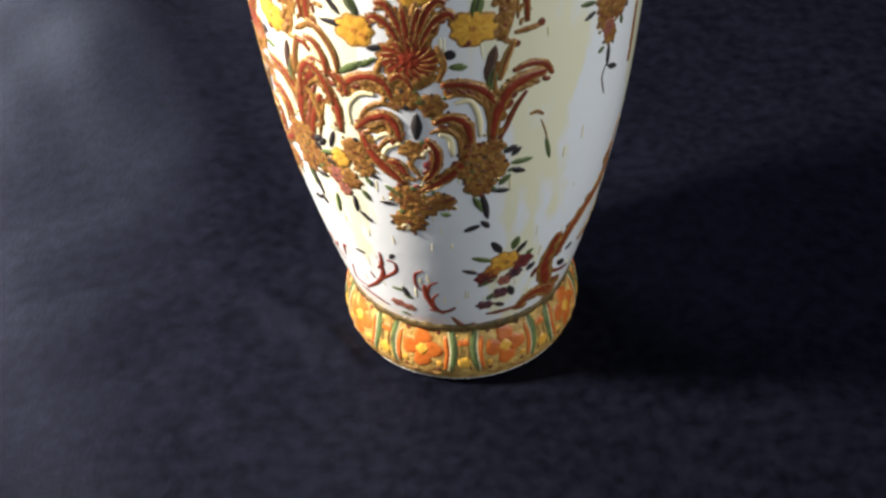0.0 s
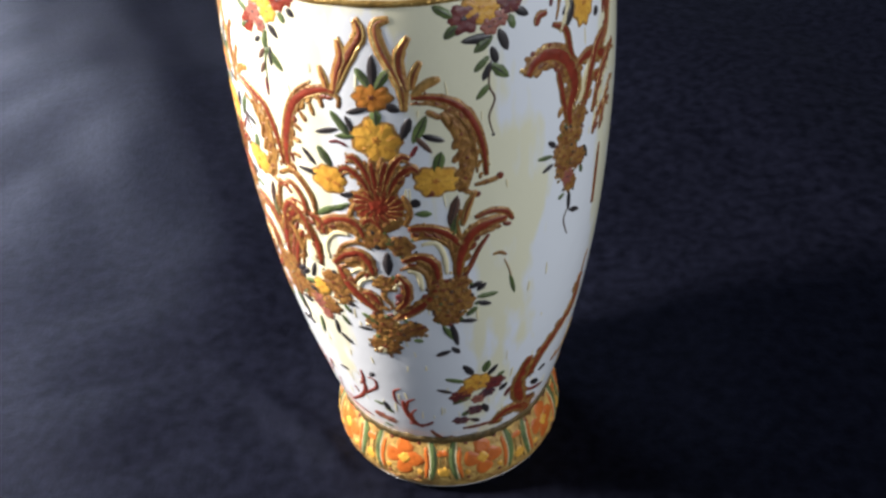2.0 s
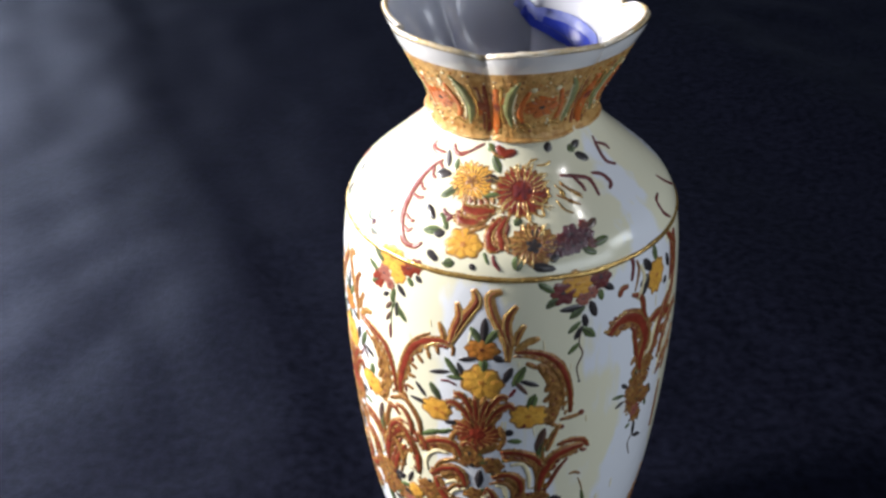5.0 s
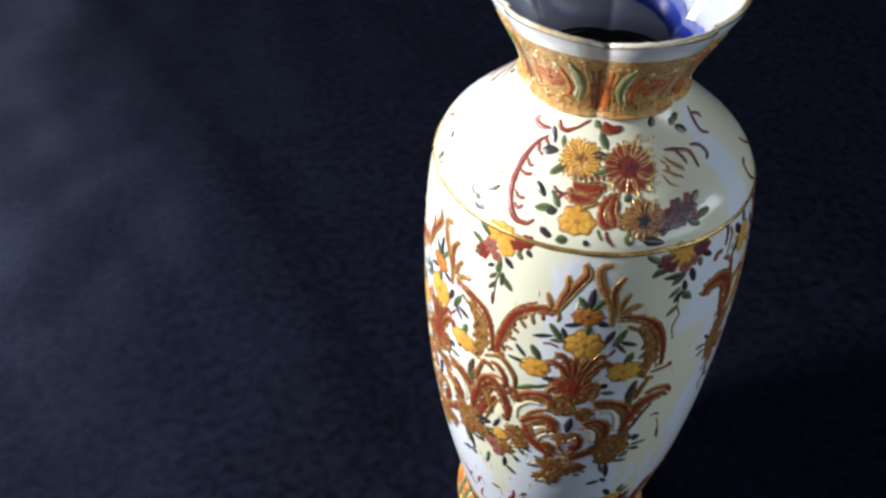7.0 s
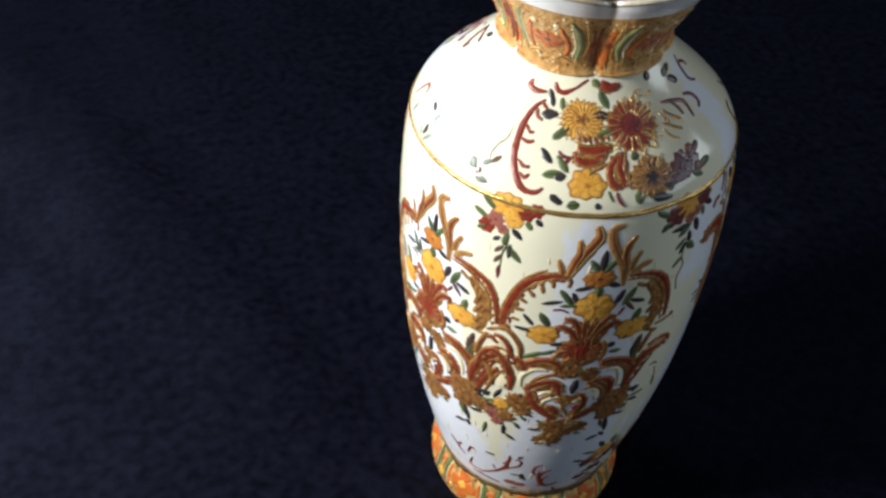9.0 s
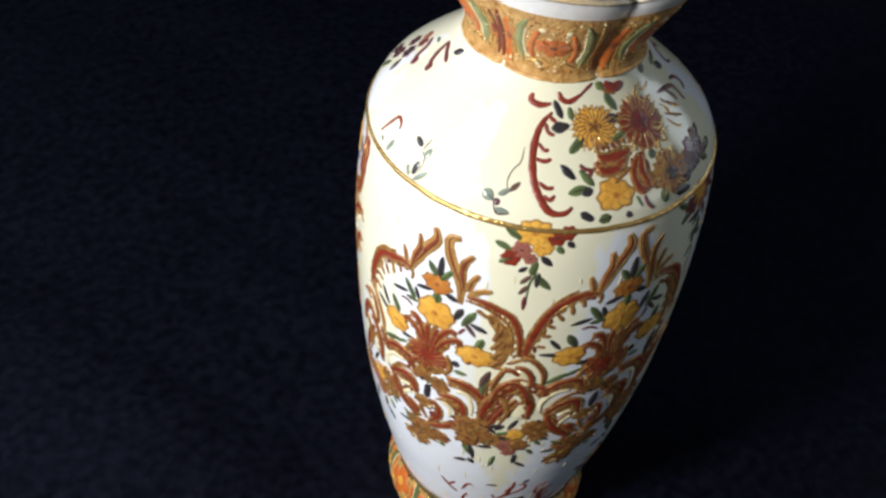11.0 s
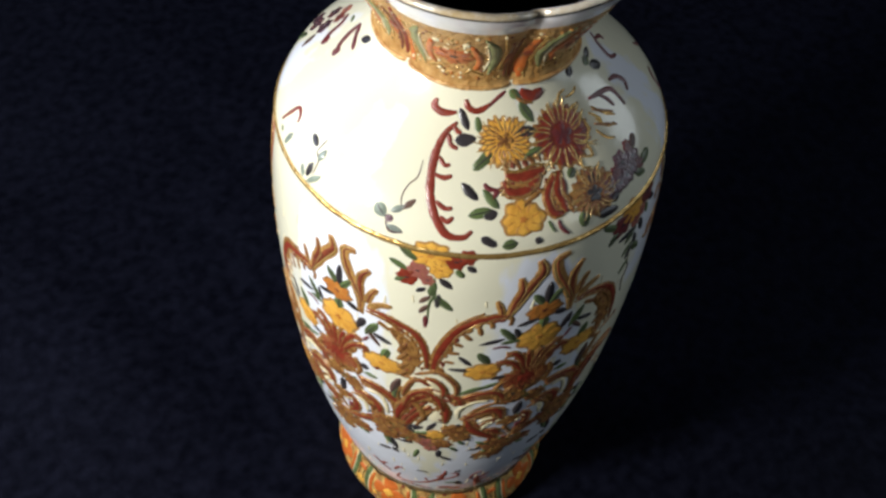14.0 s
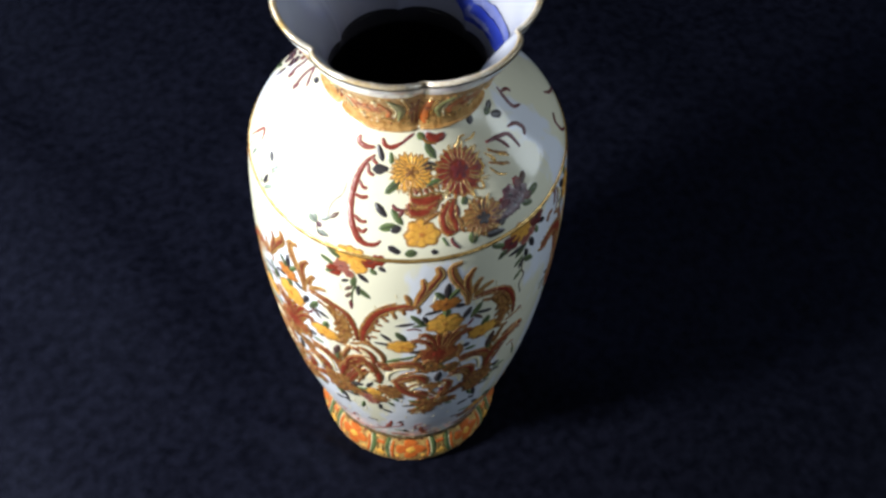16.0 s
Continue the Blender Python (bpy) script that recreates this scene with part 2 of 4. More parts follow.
# ---- cloth: one flat sheet with low folds ----
def cloth_height(x, y):
    far = min(1.0, max(0.0, (math.hypot(x, y) - 0.045) / 0.09))
    far = far * far * (3 - 2 * far)
    wob = 0.008 * noise.noise(Vector((x * 6, y * 6, 4.0)))
    c = 0.907 * x + 0.42 * y + wob
    along = min(1.0, max(0.0, (-0.42 * x + 0.907 * y + 0.07) / 0.08))
    folds = 0.0
    for at, tall, slow, fast in ((-0.052, 0.0042, 0.055, 0.018), (-0.150, 0.0012, 0.055, 0.045), (-0.26, 0.0024, 0.08, 0.060), (-0.40, 0.004, 0.10, 0.08), (0.22, 0.004, 0.05, 0.04), (0.40, 0.006, 0.06, 0.05)):
        d = c - at
        folds += tall * math.exp(-((d / (slow if d < 0 else fast)) ** 2))
    n = noise.noise(Vector((x * 5, y * 5, 0.3))) * 0.004 + noise.noise(Vector((c * 34, (y - x) * 6, 1.7))) * 0.0013 + noise.noise(Vector((x * 22, y * 22, 7.7))) * 0.0016 + abs(noise.noise(Vector((x * 9 + y * 5, y * 15 - x * 7, 2.2)))) * 0.0018
    # a pinched crease that runs out from under the foot
    u, v = -0.76 * (x + 0.036) + 0.65 * (y + 0.0215), 0.65 * (x + 0.036) + 0.76 * (y + 0.0215) + wob * 0.5
    reach = min(1.0, max(0.0, (u + 0.012) / 0.012)) * min(1.0, max(0.0, (0.075 - u) / 0.06))
    crease = 0.0026 * math.exp(-((v / (0.009 if v < 0 else 0.0045)) ** 2)) * reach * min(1.0, max(0.0, (math.hypot(x, y) - 0.037) / 0.006))
    return (folds * along + n + 0.004) * far + crease


def spaced(n, low, high):
    """Steps from low to high, close together near zero."""
    return [math.copysign(abs(s) ** 1.9, s) * (high if s > 0 else -low) for s in np.linspace(-1, 1, n)]


bm = bmesh.new()
xs, ys = spaced(380, -1.8, 1.8), spaced(420, -0.9, 3.2)
grid = [[bm.verts.new((x, y, cloth_height(x, y) - 0.0003)) for x in xs] for y in ys]
for lower, upper in zip(grid, grid[1:]):
    for i in range(len(xs) - 1):
        bm.faces.new((lower[i], lower[i + 1], upper[i + 1], upper[i]))
cloth = part("ground_cloth", bm, "cloth")
tagged(cloth, "dark navy-black cotton cloth, softly creased, spread under the vase", "cloth", kind="structure")

# ---- the vase ----
vase = new("vase")
tagged(vase, "tall white porcelain vase with gold and floral enamel on cloth", "vase")
zs = [0.0222 + (0.2108 - 0.0222) * i / 90 for i in range(91)]
body = part("body", turned([(z, radius(z)) for z in zs], 160), "porcelain", vase, "white glazed porcelain body washed with cream")
foot = part("foot", turned([(0.0005, 0.028), (0.0, 0.0325)] + [(0.0224 * i / 18, radius(0.0224 * i / 18)) for i in range(19)], 160), "foot_gilt", vase, "orange-gold patterned foot ring")

# neck: six lobes parted by pinched grooves
GROOVE = -104.0
NECK = [(0.2096, 0.0258), (0.2108, 0.0254), (0.2125, 0.0251), (0.2150, 0.0254), (0.2190, 0.0268), (0.2235, 0.0292), (0.2280, 0.0318), (0.2325, 0.0341), (0.2360, 0.0362), (0.2390, 0.0376)]


def lobe(deg):
    """0 in a groove, 1 between two grooves."""
    return abs(math.sin(radians(3 * (deg - GROOVE)))) ** 0.5


def neck_bulge(deg, k):
    f = lobe(deg)
    return (0.0042 * (f - 0.55) * k * k, 0.0060 * (f - 0.74) * (0.35 + 0.65 * k))


def neck_radius(z):
    return float(np.interp(z, [a for a, _ in NECK], [r for _, r in NECK]))


def on_neck(deg, z, h=0.0):
    k = min(1.0, max(0.0, (z - 0.2095) / 0.0290))
    dz, dr = neck_bulge(deg, k)
    r = neck_radius(z) + dr + h
    return Vector((r * math.cos(radians(deg)), r * math.sin(radians(deg)), z + dz - 0.3 * h))


def neck_ring(z0, z1, rings, inset=0.0, steps=192):
    bm = bmesh.new()
    prev = None
    for i in range(rings + 1):
        z = z0 + (z1 - z0) * i / rings
        ring = [bm.verts.new(on_neck(360 * k / steps, z, -inset)) for k in range(steps)]
        if prev:
            for k in range(steps):
                bm.faces.new((prev[k], prev[(k + 1) % steps], ring[(k + 1) % steps], ring[k]))
        prev = ring
    return bm


neck = part("neck", neck_ring(0.2096, 0.2332, 14), "neck_gilt", vase, "gold neck with orange and green enamel, pinched into lobes")
part("collar", neck_ring(0.2332, 0.2385, 6), "white", vase, "plain white glazed collar")
part("inner_neck", neck_ring(0.2118, 0.2385, 14, 0.0016), "inside", vase, "grey-white glazed mouth, darkened for its shade")
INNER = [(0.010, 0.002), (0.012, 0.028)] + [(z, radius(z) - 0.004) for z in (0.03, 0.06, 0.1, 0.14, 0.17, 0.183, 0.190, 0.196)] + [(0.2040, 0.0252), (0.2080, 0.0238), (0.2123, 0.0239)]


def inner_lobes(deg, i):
    """The near-black inside, coloured for its shade, follows the lobes where it meets the mouth."""
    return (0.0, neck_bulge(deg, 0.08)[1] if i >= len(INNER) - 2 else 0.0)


# deep shade below the mouth, put into the wall's colour
part("inner_wall", turned(INNER, 192, inner_lobes), "inner_shade", vase, "inside of the body, its shade put into near-black colour")
bm = bmesh.new()
loops = []
for j in range(8):
    a = 2 * math.pi * j / 8
    ring = []
    for k in range(192):
        c = on_neck(360 * k / 192, 0.2385, -0.0012)
        out = Vector((c.x, c.y, 0)).normalized()
        ring.append(bm.verts.new(c + out * math.cos(a) * 0.0009 + Vector((0, 0, 1)) * (math.sin(a) * 0.0008 + 0.0002 * noise.noise(c * 300))))
    loops.append(ring)
for j in range(8):
    for k in range(192):
        bm.faces.new((loops[j][k], loops[(j + 1) % 8][k], loops[(j + 1) % 8][(k + 1) % 192], loops[j][(k + 1) % 192]))
part("rim", bm, "rim", vase, "white scalloped lip with worn gilding")


# ---- enamel: raised strokes, leaves and flowers laid on a turned surface ----
rnd_bead = random.Random(9)


class Enamel:
    def __init__(self, az, surface, root, height=0.00007, drop=0.0):
        self.az, self.surface, self.h, self.k, self.root, self.drop = az, surface, height, 0, root, drop

    def at(self, a, z, h=0.0):
        if self.drop:
            # a motif that was laid lower, with its edges held
            z -= self.drop * min(1.0, max(0.3, (z - 50) / 65)) * (1 - min(1.0, max(0.0, (abs(a) - 20) / 10)))
        return self.surface(self.az + a, z * 0.001, h)

    def tangents(self, a, z):
        """Point, right, up and outward there."""
        p = self.at(a, z)
        right = (self.at(a + 0.3, z) - self.at(a - 0.3, z)).normalized()
        up = (self.at(a, z + 0.4) - self.at(a, z - 0.4)).normalized()
        return p, right, up, right.cross(up).normalized()

    def lift(self):
        self.k += 1
        return 0.00003 + 0.0000002 * self.k

    def slot(self, target, kind):
        if kind not in target[1]:
            target[1].append(kind)
        return target[1].index(kind)

    def path(self, flat):
        """A smooth curve through the knots."""
        p = [Vector((flat[i], flat[i + 1])) for i in range(0, len(flat), 2)]
        out = []
        n = 4 if len(p) > 2 else 6
        for i in range(len(p) - 1):
            a, b, c, d = p[max(i - 1, 0)], p[i], p[i + 1], p[min(i + 2, len(p) - 1)]
            for j in range(n):
                t = j / n
                out.append(0.5 * (2 * b + (c - a) * t + (2 * a - 5 * b + 4 * c - d) * t * t + (3 * b - a - 3 * c + d) * t**3))
        return out + [p[-1]]

    def ribbon(self, target, kind, width, flat, ends=0.35, height=1.0, shift=0.0, lift=None, pointed=False):
        bm = target[0]
        slot = self.slot(target, kind)
        line = self.path(flat)
        base = self.lift() if lift is None else lift
        half = width * 0.0005
        rows = []
        for i, q in enumerate(line):
            p, right, up, out = self.tangents(q.x, q.y)
            a, b = line[max(i - 1, 0)], line[min(i + 1, len(line) - 1)]
            tangent = (self.at(b.x, b.y) - self.at(a.x, a.y)).normalized()
            side = out.cross(tangent).normalized()
            t = i / (len(line) - 1)
            w = half * (ends + (1 - ends) * min(1.0, math.sin(math.pi * min(max(t, 0.0), 1.0)) * 1.25))
            if pointed:
                w = half * (0.06 + 0.94 * math.sin(math.pi * t) ** 0.85)
            w *= 1 + 0.22 * noise.noise(p * 900) + 0.12 * noise.noise(p * 2400)
            h = self.h * height
            c = p + side * shift * w
            k = 1.0 if not shift else 0.17
            rows.append([bm.verts.new(c + side * s * w * k + out * e) for s, e in ((-1, -0.00002), (-0.9, base + 0.7 * h), (0, base + h), (0.9, base + 0.7 * h), (1, -0.00002))])
        for r, s in zip(rows, rows[1:]):
            for j in range(4):
                bm.faces.new((r[j], s[j], s[j + 1], r[j + 1])).material_index = slot
        for r in (rows[0], rows[-1][::-1]):
            bm.faces.new(r).material_index = slot

    def disc(self, target, kind, a, z, r, sq=1.0, lobes=0, height=1.0, depth=0.16, turn=0.0):
        bm = target[0]
        slot = self.slot(target, kind)
        p, right, up, out = self.tangents(a, z)
        base = self.lift()
        n = max(12, lobes * 4) if r > 0.9 else 7
        r *= 0.001
        stepa = 1 / max(0.00001, (self.at(a + 1, z) - self.at(a, z)).length)
        stepz = 1 / max(0.00001, (self.at(a, z + 1) - self.at(a, z)).length)
        hub = bm.verts.new(p + out * (base + self.h * height * 0.8))
        rings = []
        for f, e in ((0.55, base + self.h * height), (0.9, base + self.h * height * 0.7), (1.0, -0.00002)):
            ring = []
            for k in range(n):
                g = 2 * math.pi * k / n + turn
                w = r * f * (1 + (depth * math.cos(lobes * g) if lobes else 0) + 0.16 * noise.noise(p * 900 + Vector((math.cos(g), math.sin(g), 0)) * 1.6))
                q = self.at(a + w * math.cos(g) * stepa * 1.0, z + w * math.sin(g) * sq * stepz)
                ring.append(bm.verts.new(q + out * (e + (0.00005 * height * math.cos(lobes * g) if lobes and e > 0 else 0))))
            rings.append(ring)
        for k in range(n):
            bm.faces.new((hub, rings[0][k], rings[0][(k + 1) % n])).material_index = slot
            for u, v in zip(rings, rings[1:]):
                bm.faces.new((u[k], v[k], v[(k + 1) % n], u[(k + 1) % n])).material_index = slot
        return stepa, stepz

    def finish(self, name, target, label=""):
        bm, kinds = target
        me = bpy.data.meshes.new(name)
        bm.normal_update()
        bm.to_mesh(me)
        bm.free()
        for q in me.polygons:
            q.use_smooth = True
        for kind in kinds:
            me.materials.append(M[kind])
        ob = new(name, me)
        ob.parent = self.root
        return tagged(ob, label)

    # -- what the motifs are made of --
    def stroke(self, kind, width, flat, flat_top=False):
        t = (bmesh.new(), [])
        self.ribbon(t, kind, width * (1.15 if kind in ("ochre", "rust") else 1.0), flat, 0.5, 0.3 if flat_top else 1.0)
        if kind == "ochre" and not flat_top and width > 0.9:
            self.ribbon(t, "rust", width * 0.5, flat, 0.3, 1.3, 0.8)
            self.ribbon(t, "gold", width * 0.4, flat, 0.3, 1.5, -0.3)
        self.finish("brush_stroke", t)

    def scroll(self, kind, width, flat):
        t = (bmesh.new(), [])
        if kind in ("flatred", "maroon"):
            self.ribbon(t, kind, width, flat, 0.4)
        else:
            self.ribbon(t, "ochre", width * 1.5, flat, 0.5, 0.75)
            self.ribbon(t, "red" if kind == "rust" else kind, width * 1.05, flat, 0.35, 1.3)
            self.ribbon(t, "palegold", width * 0.55, flat, 0.35, 2.0, 1.5)
            self.ribbon(t, "ochre", width * 0.6, flat, 0.35, 1.9, -1.5)
            line = self.path(flat)
            turn = (line[len(line) // 2] - line[0]).cross(line[-1] - line[0])
            for i in range(1, len(line) - 1):
                q, d = line[i], (line[i + 1] - line[i - 1]).normalized()
                n = Vector((-d.y, d.x))
                for s in (-1, 1):
                    # hooked leaf tips on the outer side, a few beads on the inner
                    if s * turn > 0 and width > 1.7 and i % 2:
                        k = width * rnd_bead.uniform(0.5, 0.9)
                        u, v, w = q + n * s * width * 0.5, q + n * s * (width * 0.5 + k * 0.45) + d * k * 0.45, q + n * s * (width * 0.5 + k * 0.6) + d * k * 1.2
                        self.ribbon(t, rnd_bead.choice(("ochre", "ochre", "rust")), width * 0.5, (u.x, u.y, v.x, v.y, w.x, w.y), 0.3, 1.1)
                    elif s * turn <= 0 and rnd_bead.random() < 0.35:
                        c = q + n * s * width * rnd_bead.uniform(0.5, 0.7)
                        self.disc(t, rnd_bead.choice(("ochre", "palegold", "rust")), c.x, c.y, width * rnd_bead.uniform(0.12, 0.2), 1.0, 0, 1.6)
        self.finish("scroll", t)

    def flame(self, width, flat, core=0.45):
        """An acanthus leaf: ochre, with a rust heart and a pale edge."""
        t = (bmesh.new(), [])
        self.ribbon(t, "tan", width, flat, 0.5, 0.9)
        if core:
            self.ribbon(t, "rust", width * core, flat, 0.1, 1.3, pointed=True)
        self.ribbon(t, "palegold", width * 0.8, flat, 0.4, 1.5, -0.75)
        self.finish("acanthus_leaf", t)

    def leaf(self, kind, width, flat):
        t = (bmesh.new(), [])
        flat = (flat[0] * 1.08 - flat[-2] * 0.08, flat[1] * 1.08 - flat[-1] * 0.08, *flat[2:-2], flat[-2] * 1.12 - flat[0] * 0.12, flat[-1] * 1.12 - flat[1] * 0.12)
        self.ribbon(t, kind, width * 1.22, flat, pointed=True)
        if width > 1.9 and kind in ("green", "palegreen", "brown"):
            self.ribbon(t, "dark", width * 0.2, flat, 0.2, 1.3, pointed=True)
        self.finish("leaf", t)

    def blob(self, kind, a, z, r, sq):
        t = (bmesh.new(), [])
        self.disc(t, kind, a, z, r, sq)
        self.finish("dot", t)

    def flower(self, kind, a, z, r, sq, n):
        t = (bmesh.new(), [])
        big = {"redfan": "red", "mum": "red", "daisy": "yellow", "daisyb": "ochre"}
        petals = big.get(kind, kind)
        r *= 1.15 if kind in big else (1.22 if r > 3.5 else 1.45)
        if kind in big or kind in ("yellow", "orange"):
            self.disc(t, "tan" if kind in ("yellow", "daisy") else "ochre", a, z, r * 1.08, sq, n, 0.6, 0.08, a)
        sa, sz = self.disc(t, petals, a, z, r, sq, n, 1.0, 0.05 if kind in big else 0.11, a)
        line = {"mum": "maroon", "redfan": "ochre", "daisy": "rust", "daisyb": "rust", "yellow": "orange"}.get(kind, "ochre" if kind in ("orange", "pink", "maroon") else "rust")
        w = r * 0.001
        for i in range(n):
            g = 2 * math.pi * (i + 0.5) / n + a
            inner, outer = (0.38, 0.98) if kind in big else (0.4, 0.85)
            bend = 0.35 if kind in big else 0.12
            pts = []
            for f, da in ((inner, 0.0), ((inner + outer) / 2, bend * 0.4), (outer, bend)):
                pts += [a + w * f * math.cos(g + da) * sa, z + w * f * math.sin(g + da) * sq * sz]
            self.ribbon(t, line, max(0.14, r * (0.06 if kind == "mum" else 0.07 if kind in big else 0.05)), pts, 0.5, 1.5)
        if kind in ("mum", "daisy", "daisyb"):
            # thin gilt filaments that run out past the petals
            for i in range(n):
                g = 2 * math.pi * (i + rnd_bead.uniform(-0.2, 0.2)) / n + a
                far, bend = rnd_bead.uniform(1.05, 1.35), rnd_bead.uniform(-0.25, 0.4)
                pts = []
                for f, da in ((0.45, 0.0), (0.8, bend * 0.3), (far, bend)):
                    pts += [a + w * f * math.cos(g + da) * sa, z + w * f * math.sin(g + da) * sq * sz]
                self.ribbon(t, "palegold", max(0.2, r * 0.06), pts, 0.5, 1.7)
        hub = {"yellow": "orange", "daisy": "ochre", "daisyb": "dark", "ochre": "rust", "orange": "rust", "mum": "maroon", "redfan": "red"}.get(kind, "dark")
        self.disc(t, hub, a, z, r * (0.36 if kind in big else 0.2), sq, 5, 1.3)
        if kind == "ochre":
            for i in range(n):
                g = 2 * math.pi * (i + rnd_bead.uniform(0.3, 0.7)) / n + a
                f = w * rnd_bead.uniform(0.75, 1.15)
                self.disc(t, rnd_bead.choice(("dark", "brown", "rust", "green", "gold")), a + f * math.cos(g) * sa, z + f * math.sin(g) * sq * sz, r * rnd_bead.uniform(0.10, 0.18), 1.0, 0, 1.4)
        self.finish("flower", t)


def medallion(e):
    """Ogee frame of gilt scrolls round a bouquet, over red and gold shells."""
    e.stroke("ochre", 3.11, (-19.4, 114.4, -11.7, 117.4, -7.1, 114.4), True)
    e.stroke("ochre", 3.18, (-15.5, 103.9, -10.1, 104.9, -6.4, 101), True)
    e.stroke("ochre", 3.54, (-16, 100.3, -11.7, 93.2, -6.1, 86.9), True)
    e.stroke("ochre", 3.08, (6.1, 116.7, 14.1, 116, 19.1, 110.4), True)
    e.stroke("ochre", 2.89, (4.6, 105.8, 10.5, 104.4, 11.4, 96.9), True)
    e.stroke("ochre", 2.99, (11, 95.9, 4.9, 89.7, -2.4, 85.5), True)
    e.stroke("ochre", 3.73, (-2.3, 127.8, -5.9, 134.7), True)
    e.stroke("ochre", 3.69, (-1.3, 129.1, -0.8, 137.5), True)
    e.stroke("ochre", 3.69, (-0.3, 128, 5.4, 136.8), True)
    e.stroke("ochre", 4.0, (16.9, 152.9, 21.8, 146.4, 23.0, 138.2, 21.2, 129.4), True)
    e.stroke("ochre", 4.59, (13, 97.6, 18.3, 92.3, 15.5, 85.6), True)
    e.stroke("ochre", 4.85, (-6.3, 83.5, -7.6, 71), True)
    e.stroke("ochre", 3.6, (-1.5, 81.7, 5.6, 81.4), True)
    e.stroke("ochre", 4.21, (-36.7, 88.3, -28.4, 87.6, -23.7, 84.7), True)
    e.stroke("ochre", 4.14, (-22.9, 95.5, -18.5, 90.3), True)
    e.stroke("ochre", 4.35, (-8.2, 120.6, -2, 119.4, 4.7, 122.3), True)
    e.stroke("ochre", 2.85, (-8.2, 113.7, -3.4, 113.3, 5, 114.3), True)
    e.flame(3.7, (-11.2, 156.8, -8.6, 162.5, -5.2, 168.5, -2.2, 173.2, -3.4, 177.0))
    e.flame(3.0, (-10.6, 158.0, -9.4, 163.0, -7.6, 167.6, -8.4, 172.2), 0.5)
    e.flame(2.3, (-12.4, 157.2, -12.8, 160.8, -14.2, 164.6), 0.3)
    e.stroke("ochre", 1.13, (-17.2, 159.9, -22.7, 156.2, -27.4, 148.9, -29.8, 139.9, -30.6, 132.2))
    e.scroll("red", 2.5, (-10.5, 157.9, -14.2, 158.2, -19.9, 156, -24.5, 151.5, -27.7, 143.8, -29.6, 135.8, -29.3, 130.2))
    e.stroke("ochre", 1.24, (-11.2, 158.1, -9.5, 156.5, -9.9, 153.9))
    e.stroke("ochre", 1.26, (-15.1, 156.1, -14.5, 153.3))
    e.stroke("ochre", 1.27, (-18.4, 154.2, -17.5, 150.6))
    e.stroke("ochre", 1.28, (-22, 150.8, -20.1, 148.3))
    e.stroke("ochre", 1.29, (-24.6, 146.5, -22.2, 145.3))
    e.stroke("ochre", 1.3, (-26.1, 141.9, -22.9, 141.9))
    e.stroke("ochre", 1.31, (-26.9, 137.5, -24, 137))
    e.flame(3.5, (5.6, 176.8, 1.9, 175.4, 2.6, 170.4, 5.2, 165.0, 7.4, 160.0, 7.6, 153.8), 0.25)
    e.flame(2.9, (10.2, 172.6, 7.6, 169.0, 7.2, 164.6, 8.6, 159.0), 0.5)
    e.flame(2.3, (12.6, 166.6, 10.6, 163.2, 9.8, 159.4), 0.3)
    e.flame(2.4, (17.2, 161.8, 13.4, 160.6, 9.8, 157.6), 0)
    e.scroll("rust", 1.86, (9.6, 157.4, 14.5, 157.2, 19.4, 155.7, 23.4, 152.2, 26.1, 146.7, 27.6, 140, 28, 133.2))
    e.stroke("ochre", 1.1, (9.2, 155.9, 14.8, 155.4, 19.7, 153, 23.4, 148.3, 25.2, 141.5, 25.5, 134.5))
    e.stroke("ochre", 1.55, (13.1, 153.6, 16.7, 151.5))
    e.stroke("ochre", 1.56, (17, 153, 18.6, 149.5))
    e.stroke("ochre", 1.57, (19.7, 150.4, 20.2, 146.1))
    e.stroke("ochre", 1.58, (21.3, 146.8, 19.5, 142.4))
    e.stroke("ochre", 1.59, (21.9, 142.1, 19.1, 138.6))
    e.stroke("ochre", 1.61, (22.5, 137.5, 19.4, 134.4))
    e.stroke("ochre", 1.62, (22.1, 132.9, 19, 130.7))
    e.blob("rust", 19.1, 153.4, 0.62, 1)
    e.blob("rust", 21.6, 146.4, 0.63, 1)
    e.blob("rust", 22.9, 139.5, 0.64, 1)
    e.blob("rust", 22.2, 133.5, 0.64, 1)
    e.stroke("ochre", 1.46, (24.6, 131, 28.6, 131.3, 31.6, 131.7))
    e.blob("rust", 31.8, 132.1, 1.14, 1)
    e.stroke("ochre", 1.3, (21.4, 130, 25, 128))
    e.blob("rust", 25.3, 128, 0.98, 1)
    e.leaf("dark", 1.99, (0.1, 160.3, 0.4, 167.7))
    e.leaf("green", 1.99, (-0.6, 160, -3.8, 164.5))
    e.leaf("green", 1.99, (0.9, 160, 4.2, 164.5))
    e.flower("orange", -0.4, 157.5, 3.23, 0.75, 8)
    e.leaf("dark", 1.55, (-2.2, 154.5, -7.2, 153.1))
    e.leaf("dark", 1.85, (2.6, 155.5, 6.5, 154.2))
    e.leaf("green", 2.48, (0.1, 154.2, -0, 150.5))
    e.flower("yellow", -0.3, 145.8, 5.03, 0.95, 7)
    e.stroke("ochre", 1.61, (-2.6, 141, -1.6, 135.5))
    e.stroke("ochre", 1.61, (0.8, 141.2, -1.2, 135.6))
    e.leaf("dark", 1.42, (-11.2, 148, -17.1, 146.3))
    e.leaf("green", 2.05, (-8, 147, -11.9, 152.4))
    e.leaf("green", 1.42, (-6.5, 146.6, -11.3, 146.1))
    e.leaf("dark", 1.42, (-6.6, 148, -8, 151.7))
